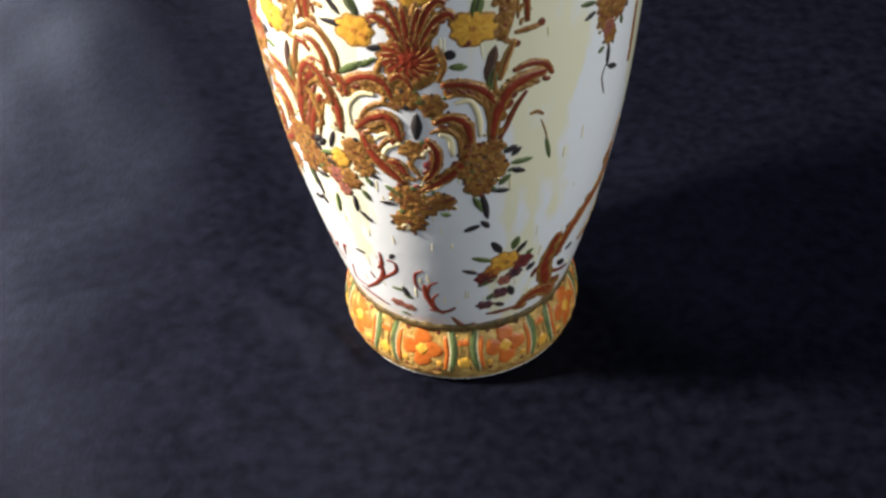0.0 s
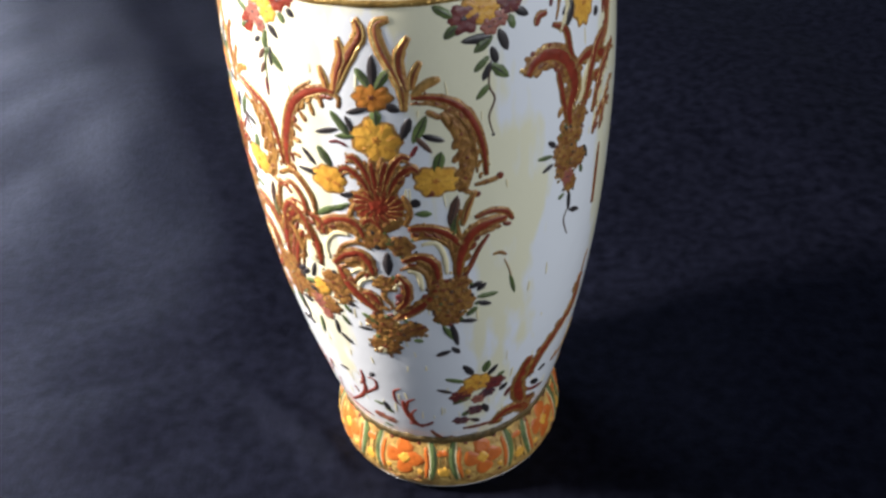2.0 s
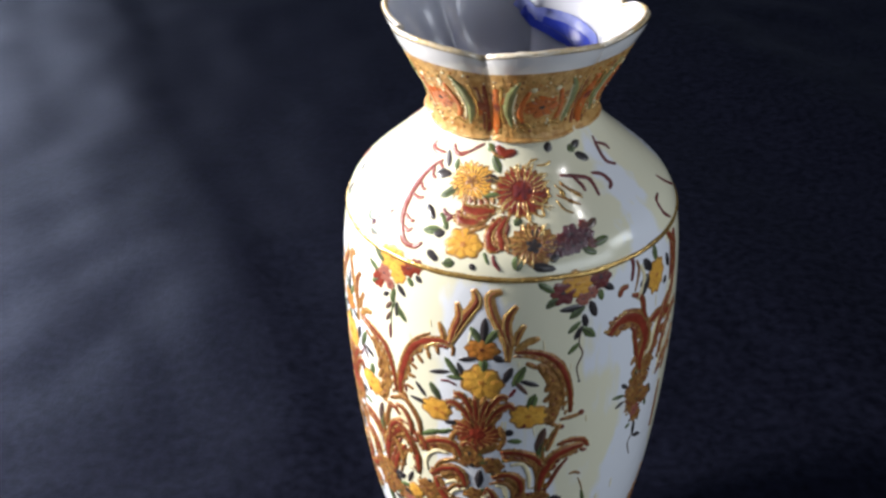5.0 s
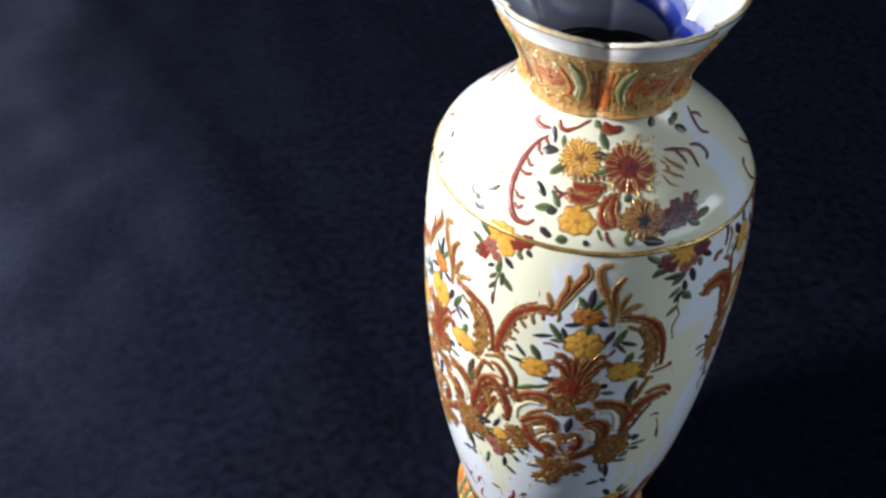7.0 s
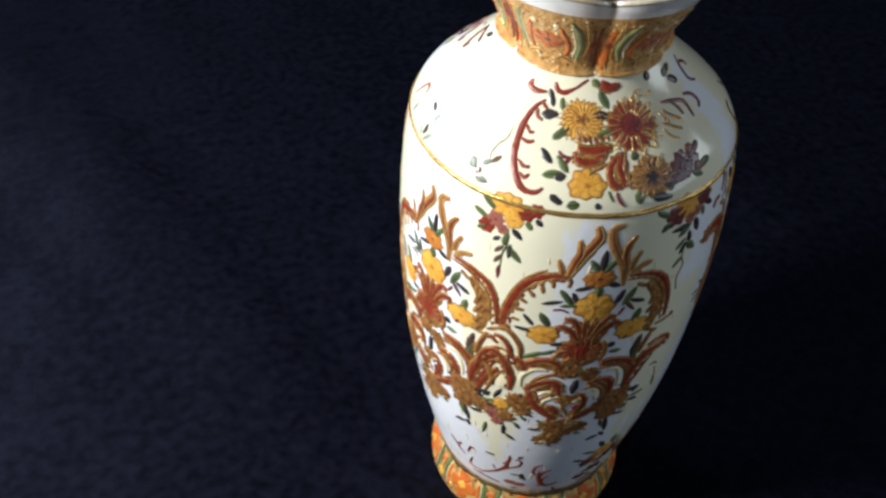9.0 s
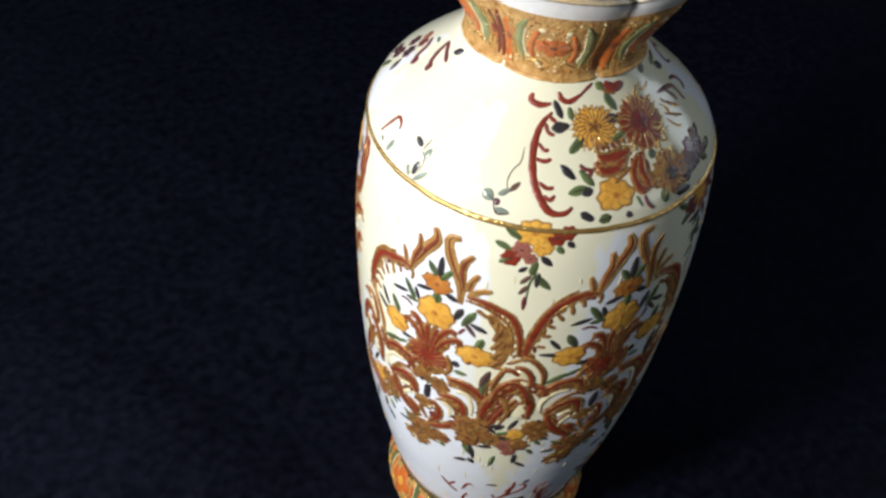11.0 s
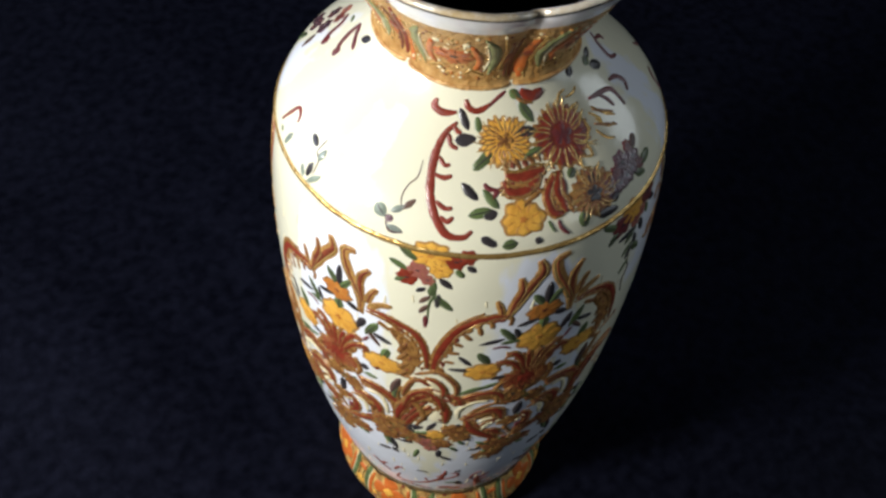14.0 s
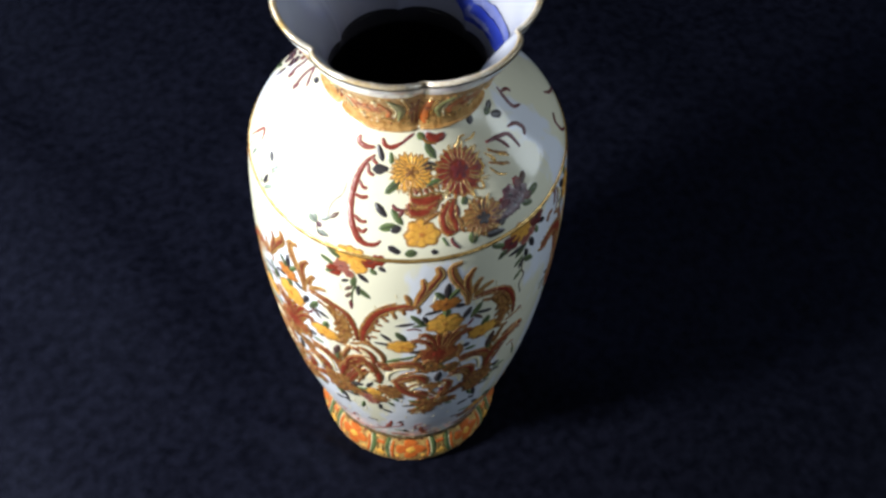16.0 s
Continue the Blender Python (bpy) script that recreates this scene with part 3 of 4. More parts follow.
    e.stroke("maroon", 0.96, (-8.6, 143.4, -11.1, 144.5, -13.8, 144))
    e.leaf("dark", 2.19, (6.5, 146.7, 8.7, 151.6))
    e.leaf("green", 2.2, (9.3, 145.5, 12.7, 151.8))
    e.leaf("dark", 1.72, (11.9, 147, 16.8, 145.3))
    e.leaf("brown", 1.41, (9.5, 147.4, 13.4, 142.6))
    e.stroke("maroon", 1.11, (10.1, 144.3, 8.3, 141.3))
    e.leaf("green", 2.43, (-14.4, 136.8, -17.3, 141.7))
    e.leaf("dark", 1.47, (-19.4, 136.2, -22.7, 140))
    e.leaf("dark", 1.48, (-19.3, 133.3, -25, 133.7))
    e.flower("yellow", -15.7, 132.4, 4.1, 0.85, 7)
    e.blob("orange", -13.4, 131.3, 1.47, 1)
    e.flower("yellow", 14.2, 133.7, 4.49, 0.8, 9)
    e.blob("rust", 12.4, 130.1, 1.29, 1)
    e.leaf("green", 2.39, (14.6, 136.5, 16.1, 141.6))
    e.blob("dark", 8.3, 127.2, 1.46, 1)
    e.leaf("green", 1.8, (8.1, 123.8, 12.2, 123.7))
    e.leaf("dark", 1.48, (-12.6, 128.1, -9, 129))
    e.leaf("green", 1.83, (-15, 124, -21.5, 120))
    e.leaf("green", 1.49, (-10.8, 125.6, -15.5, 122.9))
    e.scroll("rust", 1.77, (-3.5, 128.3, -6, 133.9, -9.8, 136.8, -12.2, 135.4))
    e.scroll("rust", 1.76, (-2.7, 129.4, -4.4, 136.1, -7, 140.1, -9.5, 140.1))
    e.scroll("rust", 1.77, (-2, 129.5, -2.3, 135.5, -2.7, 139.3))
    e.scroll("rust", 1.76, (-1.3, 129.5, 0.2, 135.7, 1.4, 139.7))
    e.scroll("rust", 1.74, (-0.6, 129.6, 2.3, 137, 5.3, 141.1, 8, 140.7))
    e.scroll("rust", 1.75, (0.5, 128.9, 4.3, 135.5, 8.2, 138.1, 9.8, 136.4))
    e.flower("redfan", -1.9, 125.7, 6.23, 0.8, 15)
    e.scroll("rust", 1.66, (-8.5, 118.2, -5.9, 121.1, -3.3, 120.6, -1.7, 117.6))
    e.stroke("ochre", 1.49, (-1.7, 117.6, -0, 120.8, 3.3, 122.2))
    e.stroke("ochre", 1.67, (-8.5, 126.5, -10.9, 121.6, -10.1, 117.8))
    e.stroke("ochre", 1.64, (5.1, 129.8, 6.6, 124.6, 4.9, 119.7))
    e.flower("ochre", -3.8, 114.6, 2.85, 0.8, 6)
    e.blob("dark", -4, 112.1, 1.01, 1)
    e.blob("green", -0.1, 114.2, 1.34, 1)
    e.flower("ochre", 3.1, 112.8, 2.52, 1, 6)
    e.scroll("red", 2.51, (-23.4, 113.7, -18.2, 118.5, -12.6, 120.2, -8.8, 118.6, -7.6, 114.8))
    e.stroke("cream", 1.7, (-20.8, 104.4, -21.1, 109.6, -17, 114.4, -12, 115))
    e.stroke("ochre", 1.52, (-18.3, 105.8, -14.6, 110.9, -9.8, 112.9, -6, 111))
    e.scroll("red", 2.73, (-19.6, 103, -15.4, 107, -10.2, 109, -7.3, 106.4, -6.5, 101.7))
    e.scroll("red", 3.02, (-17.9, 102.7, -16.1, 96.9, -11.5, 91.7, -6.4, 87.3))
    e.stroke("cream", 1.56, (-14.1, 101.1, -10.5, 103.3, -7.3, 102))
    e.stroke("cream", 1.57, (-13.5, 93.2, -11, 98.6, -6.2, 100.9))
    e.stroke("ochre", 1.38, (-13.7, 97.7, -9.3, 102.5, -6.2, 101.3))
    e.flower("ochre", -3.2, 98.9, 2.78, 0.8, 7)
    e.scroll("red", 2.11, (-11.1, 94.7, -7.8, 93.8, -5.7, 90.1))
    e.scroll("red", 2.24, (-24.9, 100.6, -24.8, 108.5, -26.8, 114.1, -30.6, 116))
    e.scroll("red", 2.04, (-24.3, 119.3, -21.1, 116.6, -20.7, 113))
    e.stroke("ochre", 1.24, (-34.4, 95.7, -30.7, 105.6, -26.8, 111.8))
    e.scroll("red", 1.97, (-39, 91.5, -35, 102.4, -29.9, 111.2))
    e.stroke("cream", 5.26, (-25.9, 110.8, -26.9, 105.6, -27.4, 100.9), True)
    e.scroll("red", 2.5, (5.6, 118.9, 11.7, 118.8, 17, 116.2, 20.3, 111.5))
    e.stroke("cream", 1.69, (9, 113.5, 13, 113.8, 15.1, 108.9, 15.5, 102.7))
    e.stroke("ochre", 1.34, (6.9, 115.2, 12.3, 116, 17, 112, 18, 105.2))
    e.scroll("red", 2.38, (2.8, 107.6, 8.1, 109.3, 12.1, 106.4, 13, 99.3))
    e.stroke("cream", 1.71, (4.1, 104.3, 7.1, 102.9, 7.8, 97))
    e.stroke("ochre", 1.37, (1.9, 104.6, 6.1, 105.8, 9.7, 102.4, 9.8, 96))
    e.scroll("red", 2.3, (13, 99.3, 9.3, 93, 3.6, 88.4, -2.5, 84.9))
    e.scroll("red", 2.1, (0.6, 102.9, 3.4, 98.8, 2.7, 93.1, -0.9, 88.5))
    e.blob("maroon", 1.1, 94, 1.75, 1)
    e.stroke("cream", 1.56, (-1, 97.3, 1.5, 99.6, 3.4, 97.8))
    e.stroke("ochre", 1.58, (-2, 90.4, -4.4, 94.6, -2.1, 97.6))
    e.scroll("red", 3.18, (18.7, 101.3, 19.9, 109.2, 23.2, 115.6, 28.1, 118.1, 33.9, 118.6))
    e.stroke("rust", 1.35, (19.5, 98.7, 22.6, 104.5, 25.2, 110, 28.4, 114.3))
    e.scroll("red", 1.5, (24.3, 120.7, 29.1, 121.8, 33.5, 120.4, 35.8, 117))
    e.leaf("brown", 2.32, (17.4, 119.6, 19.6, 127.7))
    e.leaf("green", 2, (18.1, 116.4, 19.2, 122.5))
    e.stroke("ochre", 1.32, (20.7, 124.1, 19.2, 120.3, 19.9, 115.3))
    e.leaf("dark", 2.37, (-1.3, 110.3, -1.9, 103.1))
    e.flower("ochre", -6.3, 82.5, 3.43, 0.8, 8)
    e.flower("ochre", -7.4, 72.8, 4.24, 0.8, 9)
    e.blob("cream", -8.6, 70.7, 1.67, 1)
    e.blob("dark", -6.7, 74.8, 0.73, 1)
    e.flower("ochre", 3.5, 81.3, 2.7, 0.9, 7)
    e.blob("rust", 6, 82, 1.44, 1)
    e.flower("ochre", -1.3, 79, 2.54, 1, 7)
    e.leaf("green", 1.63, (-8.3, 82.4, -12.9, 85.4))
    e.leaf("dark", 1.09, (-11.1, 79.3, -15.7, 79.1))
    e.leaf("green", 1.45, (3.2, 76.7, 6.1, 76.4))
    e.flower("ochre", 14.1, 96.9, 3.12, 1, 7)
    e.flower("ochre", 18.8, 92.1, 3.16, 1, 7)
    e.flower("ochre", 15.1, 86.8, 3.02, 1, 7)
    e.flower("ochre", 19.1, 98.7, 2.25, 1, 7)
    e.flower("ochre", 12, 91.3, 2.28, 1, 7)
    e.leaf("dark", 1.57, (22.3, 96.6, 25.8, 97.8))
    e.leaf("dark", 1.57, (24.7, 95.1, 27.1, 97))
    e.leaf("green", 1.58, (24.8, 92.5, 30.6, 92.4))
    e.leaf("dark", 1.59, (24.4, 90.5, 28.6, 88.8))
    e.leaf("green", 1.6, (21.2, 85.9, 24.1, 88.4))
    e.leaf("dark", 1.61, (18.8, 84.1, 23.8, 83.3))
    e.leaf("dark", 1.61, (15.9, 83.4, 17.6, 74.6))
    e.leaf("green", 1.61, (13.4, 82.4, 15.9, 77.2))
    e.leaf("dark", 1.65, (15.9, 73, 18, 70.4))
    e.leaf("dark", 1.66, (15, 71.4, 10.6, 69.8))
    e.flower("ochre", -21.4, 95.2, 3.02, 1, 7)
    e.flower("ochre", -19.4, 90.4, 2.51, 1, 7)
    e.flower("ochre", -36.1, 86.5, 2.77, 1, 7)
    e.flower("pink", -31.2, 84, 2.21, 1, 7)
    e.flower("ochre", -25.4, 84.4, 2.38, 1, 7)
    e.flower("pink", -28.9, 79.8, 1.67, 1, 7)
    e.flower("yellow", -27.4, 91.4, 2.17, 1, 7)
    e.leaf("green", 1.26, (-19.6, 87.1, -17.7, 84.6))
    e.leaf("dark", 1.26, (-17.8, 88.9, -15.3, 87.8))
    e.leaf("dark", 1.3, (-25.9, 78.1, -26.2, 72.7))
    e.leaf("dark", 1.31, (-25.1, 72.8, -21.3, 69.9))
    e.leaf("green", 1.32, (-33.8, 75.9, -35, 69.4))
    e.leaf("green", 1.28, (-21.8, 81.7, -19.8, 78.8))
    e.leaf("dark", 1.28, (-35.1, 91.3, -37.1, 93.2))
    e.leaf("dark", 1.26, (-30.6, 94.3, -28.2, 99.6))
    e.stroke("cream", 3.0, (-31.4, 125.4, -28.2, 122.0, -27.4, 117.0), True)
    e.scroll("red", 2.0, (-38.2, 108.0, -36.2, 115.6, -32.0, 119.6, -27.8, 116.0, -25.8, 109.0))
    e.scroll("red", 1.5, (-32.2, 127.4, -28.6, 126.4, -26.2, 122.4, -26.4, 118.0))
    e.scroll("red", 1.4, (-35.6, 124.6, -33.0, 125.6, -30.6, 123.4))
    e.flame(2.2, (-30.2, 132.4, -26.2, 130.2, -22.8, 125.0, -22.4, 119.4), 0.4)
    e.stroke("ochre", 2.0, (-36.4, 113.4, -33.0, 108.4, -31.4, 101.0), True)
    e.flame(2.0, (24.8, 129.4, 22.4, 124.4, 20.8, 118.8), 0.4)


def pendant_rose(e):
    """Rose cluster hanging under the gold band."""
    e.flower("yellow", -0.8, 177.3, 3, 0.9, 7)
    e.flower("maroon", -5.7, 175.3, 2.55, 1, 6)
    e.blob("dark", -5.3, 175.8, 0.6, 1)
    e.flower("maroon", 7.2, 177.6, 2.42, 1, 6)
    e.blob("dark", 7, 178.4, 0.6, 1)
    e.flower("pink", 0.9, 172.5, 1.51, 1, 6)
    e.flower("pink", 3.9, 173.8, 1.51, 1, 6)
    e.leaf("green", 1.94, (-8.8, 176.3, -13, 178.8))
    e.leaf("green", 1.95, (-7.6, 173.9, -10.7, 171.6))
    e.leaf("dark", 1.82, (8.2, 175.4, 11.6, 173.1))
    e.leaf("green", 1.82, (6.6, 174.1, 7.4, 171))
    e.leaf("dark", 1.97, (0.8, 170.2, -6.1, 170.1))
    e.leaf("green", 2.13, (1.2, 170.1, -3.2, 167.3))
    e.leaf("dark", 2.13, (3.4, 171.2, 5.1, 166.4))
    e.leaf("dark", 1.83, (1.1, 167.4, 2, 163.7))
    e.leaf("green", 1.68, (-0.1, 165.3, -3.6, 162.5))
    e.leaf("dark", 1.69, (0.6, 163.7, -1.6, 160))
    e.leaf("green", 2.15, (0.6, 163.3, 4.8, 159.5))
    e.leaf("green", 1.55, (-0.3, 158.2, -3.5, 155.3))
    e.stroke("brown", 0.55, (0.6, 164.4, -0.3, 158.2, 1.1, 154.3, -0.7, 149.8, 0.3, 145))
    e.blob("dark", 0.3, 144.6, 0.48, 1)


def pendant_marigold(e):
    """Yellow and red cluster hanging under the gold band."""
    e.flower("yellow", -0, 179, 3.26, 0.8, 8)
    e.flower("yellow", 2.9, 174.9, 1.92, 0.9, 7)
    e.flower("pink", -3.2, 173.4, 1.92, 1, 6)
    e.flower("red", -5.8, 170.3, 1.94, 1, 6)
    e.flower("red", 6.8, 178.2, 1.77, 1, 6)
    e.flower("red", 9.7, 179.6, 1.64, 1, 6)
    e.blob("dark", 7.9, 178.6, 0.41, 1)
    e.flower("pink", -0.2, 170.9, 1.38, 1, 6)
    e.leaf("green", 1.91, (-3.7, 176.9, -8.3, 179.4))
    e.leaf("green", 1.79, (-6.2, 173.1, -10.7, 174.7))
    e.leaf("green", 1.52, (-6.4, 169.9, -8.9, 168.4))
    e.leaf("dark", 1.8, (3, 171.9, 6.1, 169.3))
    e.leaf("dark", 1.51, (10, 177, 12, 175.4))
    e.leaf("green", 1.65, (7.1, 175.5, 8.9, 173.5))
    e.leaf("green", 1.8, (1.7, 170.1, 0.8, 165.7))
    e.leaf("dark", 1.54, (3, 166.1, 2.8, 161.6))
    e.leaf("green", 2.11, (2, 165.3, 6.5, 161.1))
    e.leaf("dark", 1.26, (-0.7, 167.9, -2.9, 166.2))
    e.leaf("brown", 1.27, (0.6, 165, -1.8, 162.2))
    e.leaf("brown", 1.28, (0.4, 161.5, -1.7, 158.3))
    e.leaf("maroon", 1.29, (0, 157.1, -0, 152.6))
    e.stroke("green", 0.71, (1.5, 171.9, 1.9, 166.2, 0.6, 161.9, 0.5, 155.9))


def shoulder_spray(e):
    """Chrysanthemums, shells and leaves on the shoulder."""
    e.scroll("flatred", 2.02, (-34.5, 203.1, -38.7, 201.1, -40.6, 198, -40.3, 194.4, -38.7, 190.9, -35.8, 187.6, -32.3, 185, -28.1, 184.9, -25.8, 186.4))
    e.stroke("flatred", 1.21, (-37.2, 201.1, -35.8, 199.6, -32.8, 199.1))
    e.stroke("flatred", 1.21, (-39.1, 197.5, -36.6, 196.4, -34.6, 196.6))
    e.stroke("flatred", 1.21, (-39.4, 194.8, -36, 194.5, -33.4, 195))
    e.stroke("flatred", 1.21, (-37.1, 190.8, -34.2, 189.9, -31.9, 190.1))
    e.stroke("flatred", 1.21, (-35.1, 188.5, -32.9, 187.7, -31.4, 188.7))
    e.stroke("flatred", 1.2, (-36.3, 202.6, -33.7, 201.7, -32.3, 201.8))
    e.stroke("flatred", 1.74, (-46, 206.3, -46.3, 204.9, -41.7, 204.2, -35.5, 204.7))
    e.stroke("flatred", 1.6, (-32.1, 207.2, -30.4, 205.8, -25.9, 205.3, -20, 206.6))
    e.stroke("maroon", 0.93, (-22.1, 205.8, -16.7, 207.6, -12.3, 208.8))
    e.leaf("dark", 1.74, (-34.1, 205.3, -30, 202.4))
    e.leaf("dark", 2.54, (-26.6, 200.9, -33.8, 200.3))
    e.leaf("green", 1.6, (-25, 202, -26.1, 204.1))
    e.leaf("green", 2.28, (-20.4, 198.7, -25.9, 196.4))
    e.flower("daisy", -14.5, 200.5, 5.09, 0.95, 20)
    e.leaf("dark", 2.28, (-9, 201.5, -1.7, 201.3))
    e.leaf("green", 2.29, (-1.2, 202.8, -5.4, 206))
    e.leaf("green", 2.15, (-7.5, 197.5, -0.9, 198.3))
    e.flower("mum", 9.6, 199.2, 6.25, 1, 22)
    e.stroke("red", 2.69, (-4.6, 208.5, 1, 206.9, 7.6, 207.4))
    e.stroke("ochre", 0.94, (-9.2, 208.7, -5.1, 206.7, 0.9, 205.7))
    e.leaf("green", 1.88, (-5.6, 207.2, -9.9, 208.7))
    e.scroll("red", 2.68, (-1.2, 195.2, -6, 194.9, -11.2, 194.7, -15.5, 195.3))
    e.scroll("red", 2.41, (-3.1, 194.7, -8.6, 192.8, -14.2, 192.7, -16.3, 194.5))
    e.stroke("gold", 0.67, (-17, 196.3, -11, 195.7, -4.6, 196.3, 1.1, 195.5))
    e.scroll("red", 2.31, (3.4, 194.3, 1, 191.7, 1.7, 189.3, 2.2, 187.5))
    e.scroll("red", 2.03, (1.9, 194.2, -2.6, 191.4, -2, 188.3, 1, 187.7))
    e.stroke("ochre", 1.08, (-3.5, 192.4, -9, 191, -11.7, 190))
    e.stroke("maroon", 1.21, (-15.2, 193.5, -18.2, 193, -20, 191.8))
    e.stroke("maroon", 1.2, (-17.5, 193.1, -21.2, 193.4, -22.7, 194.2))
    e.flower("yellow", -11.2, 188.1, 4.04, 0.9, 8)
    e.leaf("green", 1.88, (-18.5, 190.5, -22.6, 193))
    e.leaf("green", 2.01, (-20.6, 190.1, -26.5, 189.2))
    e.leaf("dark", 2.15, (-22.5, 189, -19.2, 189.7))
    e.leaf("dark", 1.87, (-24.9, 191.8, -29.5, 193.9))
    e.leaf("dark", 2.03, (-19.2, 183.2, -22.8, 184.9))
    e.leaf("green", 2.17, (-13.6, 183.5, -17, 182.8))
    e.leaf("dark", 1.63, (-7.9, 183.8, -6.7, 182.5))
    e.stroke("maroon", 1.09, (-0.9, 186.5, -0.3, 184.7, 1.7, 182.7))
    e.stroke("green", 0.82, (-4, 186.9, -2.3, 184.2))
    e.flower("daisyb", 12.6, 188.5, 5.24, 0.95, 18)
    e.blob("dark", 14.1, 191.2, 1.79, 1)
    e.leaf("green", 2.75, (7, 186.4, 7.1, 183.1))
    e.leaf("green", 2.04, (6.1, 192.8, 8.6, 193.7))
    e.leaf("dark", 2.22, (11.7, 183.9, 18.5, 182.8))
    e.stroke("gold", 0.68, (23.3, 202.3, 17.3, 202, 14.7, 202.8))
    e.stroke("gold", 0.69, (21.1, 199.8, 21.7, 197.9, 17.6, 196.5, 13.9, 197))
    e.stroke("gold", 0.7, (25.5, 199.8, 28.7, 198, 28.3, 196.9))
    e.stroke("gold", 0.7, (28.3, 200.3, 32.8, 197.7, 36.6, 196.2))
    e.stroke("gold", 0.7, (27, 198.3, 30.4, 195.9, 33.8, 195.6))
    e.stroke("gold", 0.69, (17.8, 195.9, 17.7, 194.1, 14, 194.6))
    e.stroke("gold", 0.7, (24.3, 196.9, 26.8, 194.8, 30.1, 193.8))
    e.stroke("gold", 0.69, (12.8, 194.9, 12.2, 193.2, 14.9, 192.7))
    e.stroke("gold", 0.69, (18.3, 204.1, 23.4, 204, 26.9, 204.6))
    e.stroke("gold", 0.68, (13, 203.7, 15.9, 205.2, 19.9, 205.4))
    e.flower("plum", 18.7, 187.8, 1.95, 1, 6)
    e.flower("plum", 26.5, 190, 1.97, 1, 6)
    e.flower("plum", 26, 187.5, 1.83, 1, 6)
    e.flower("plum", 31.7, 189.4, 1.85, 1, 6)
    e.flower("plum", 22.5, 187.2, 1.68, 1, 6)
    e.flower("plum", 29, 187.8, 1.56, 1, 6)
    e.flower("maroon", 22.5, 189.5, 1.12, 1, 6)
    e.flower("maroon", 32.1, 191.3, 1.13, 1, 6)
    e.flower("maroon", 32.8, 187.3, 1.14, 1, 6)
    e.leaf("brown", 1.99, (33.2, 190.4, 37.2, 191.7))
    e.leaf("green", 2.15, (33.9, 187, 38.8, 187.5))
    e.leaf("green", 1.99, (29.5, 186.5, 33.3, 184.9))
    e.leaf("dark", 1.96, (17.5, 185, 20.4, 185.9))
    e.stroke("maroon", 1.46, (29.6, 201.4, 38.3, 200.4, 44.2, 199, 44.4, 195.5))
    e.stroke("maroon", 1.13, (35.8, 200.7, 38.6, 198.7, 39.2, 197.2))
    e.stroke("maroon", 1.48, (46.9, 200.1, 52.2, 199, 54, 196.9, 51.1, 195.9))
    e.stroke("maroon", 1.33, (63.3, 206.6, 61.5, 203.7, 60.4, 200.8, 65.1, 199.1))
    e.stroke("maroon", 1.17, (63.5, 204.8, 68.9, 203.2, 69.2, 202))
    e.leaf("green", 2.28, (42.9, 205.4, 41.9, 207.1))
    e.leaf("dark", 2.28, (43.8, 204.8, 49.7, 203))
    e.leaf("dark", 1.95, (42.4, 206.3, 49.1, 207.2))
    e.leaf("dark", 1.93, (26.4, 206.8, 28.5, 208.7))
    e.stroke("maroon", 1.19, (73.8, 189.1, 69.8, 188.3, 69.8, 185.1, 73.9, 182))
    e.stroke("maroon", 1.05, (83.1, 191.1, 85.7, 188.4, 92.4, 184.4))
    e.stroke("ochre", 0.8, (25.1, 197.8, 30.6, 196.2, 34.3, 195))
    e.stroke("ochre", 0.8, (28.2, 199.8, 33.5, 197.9, 36.6, 196.8))


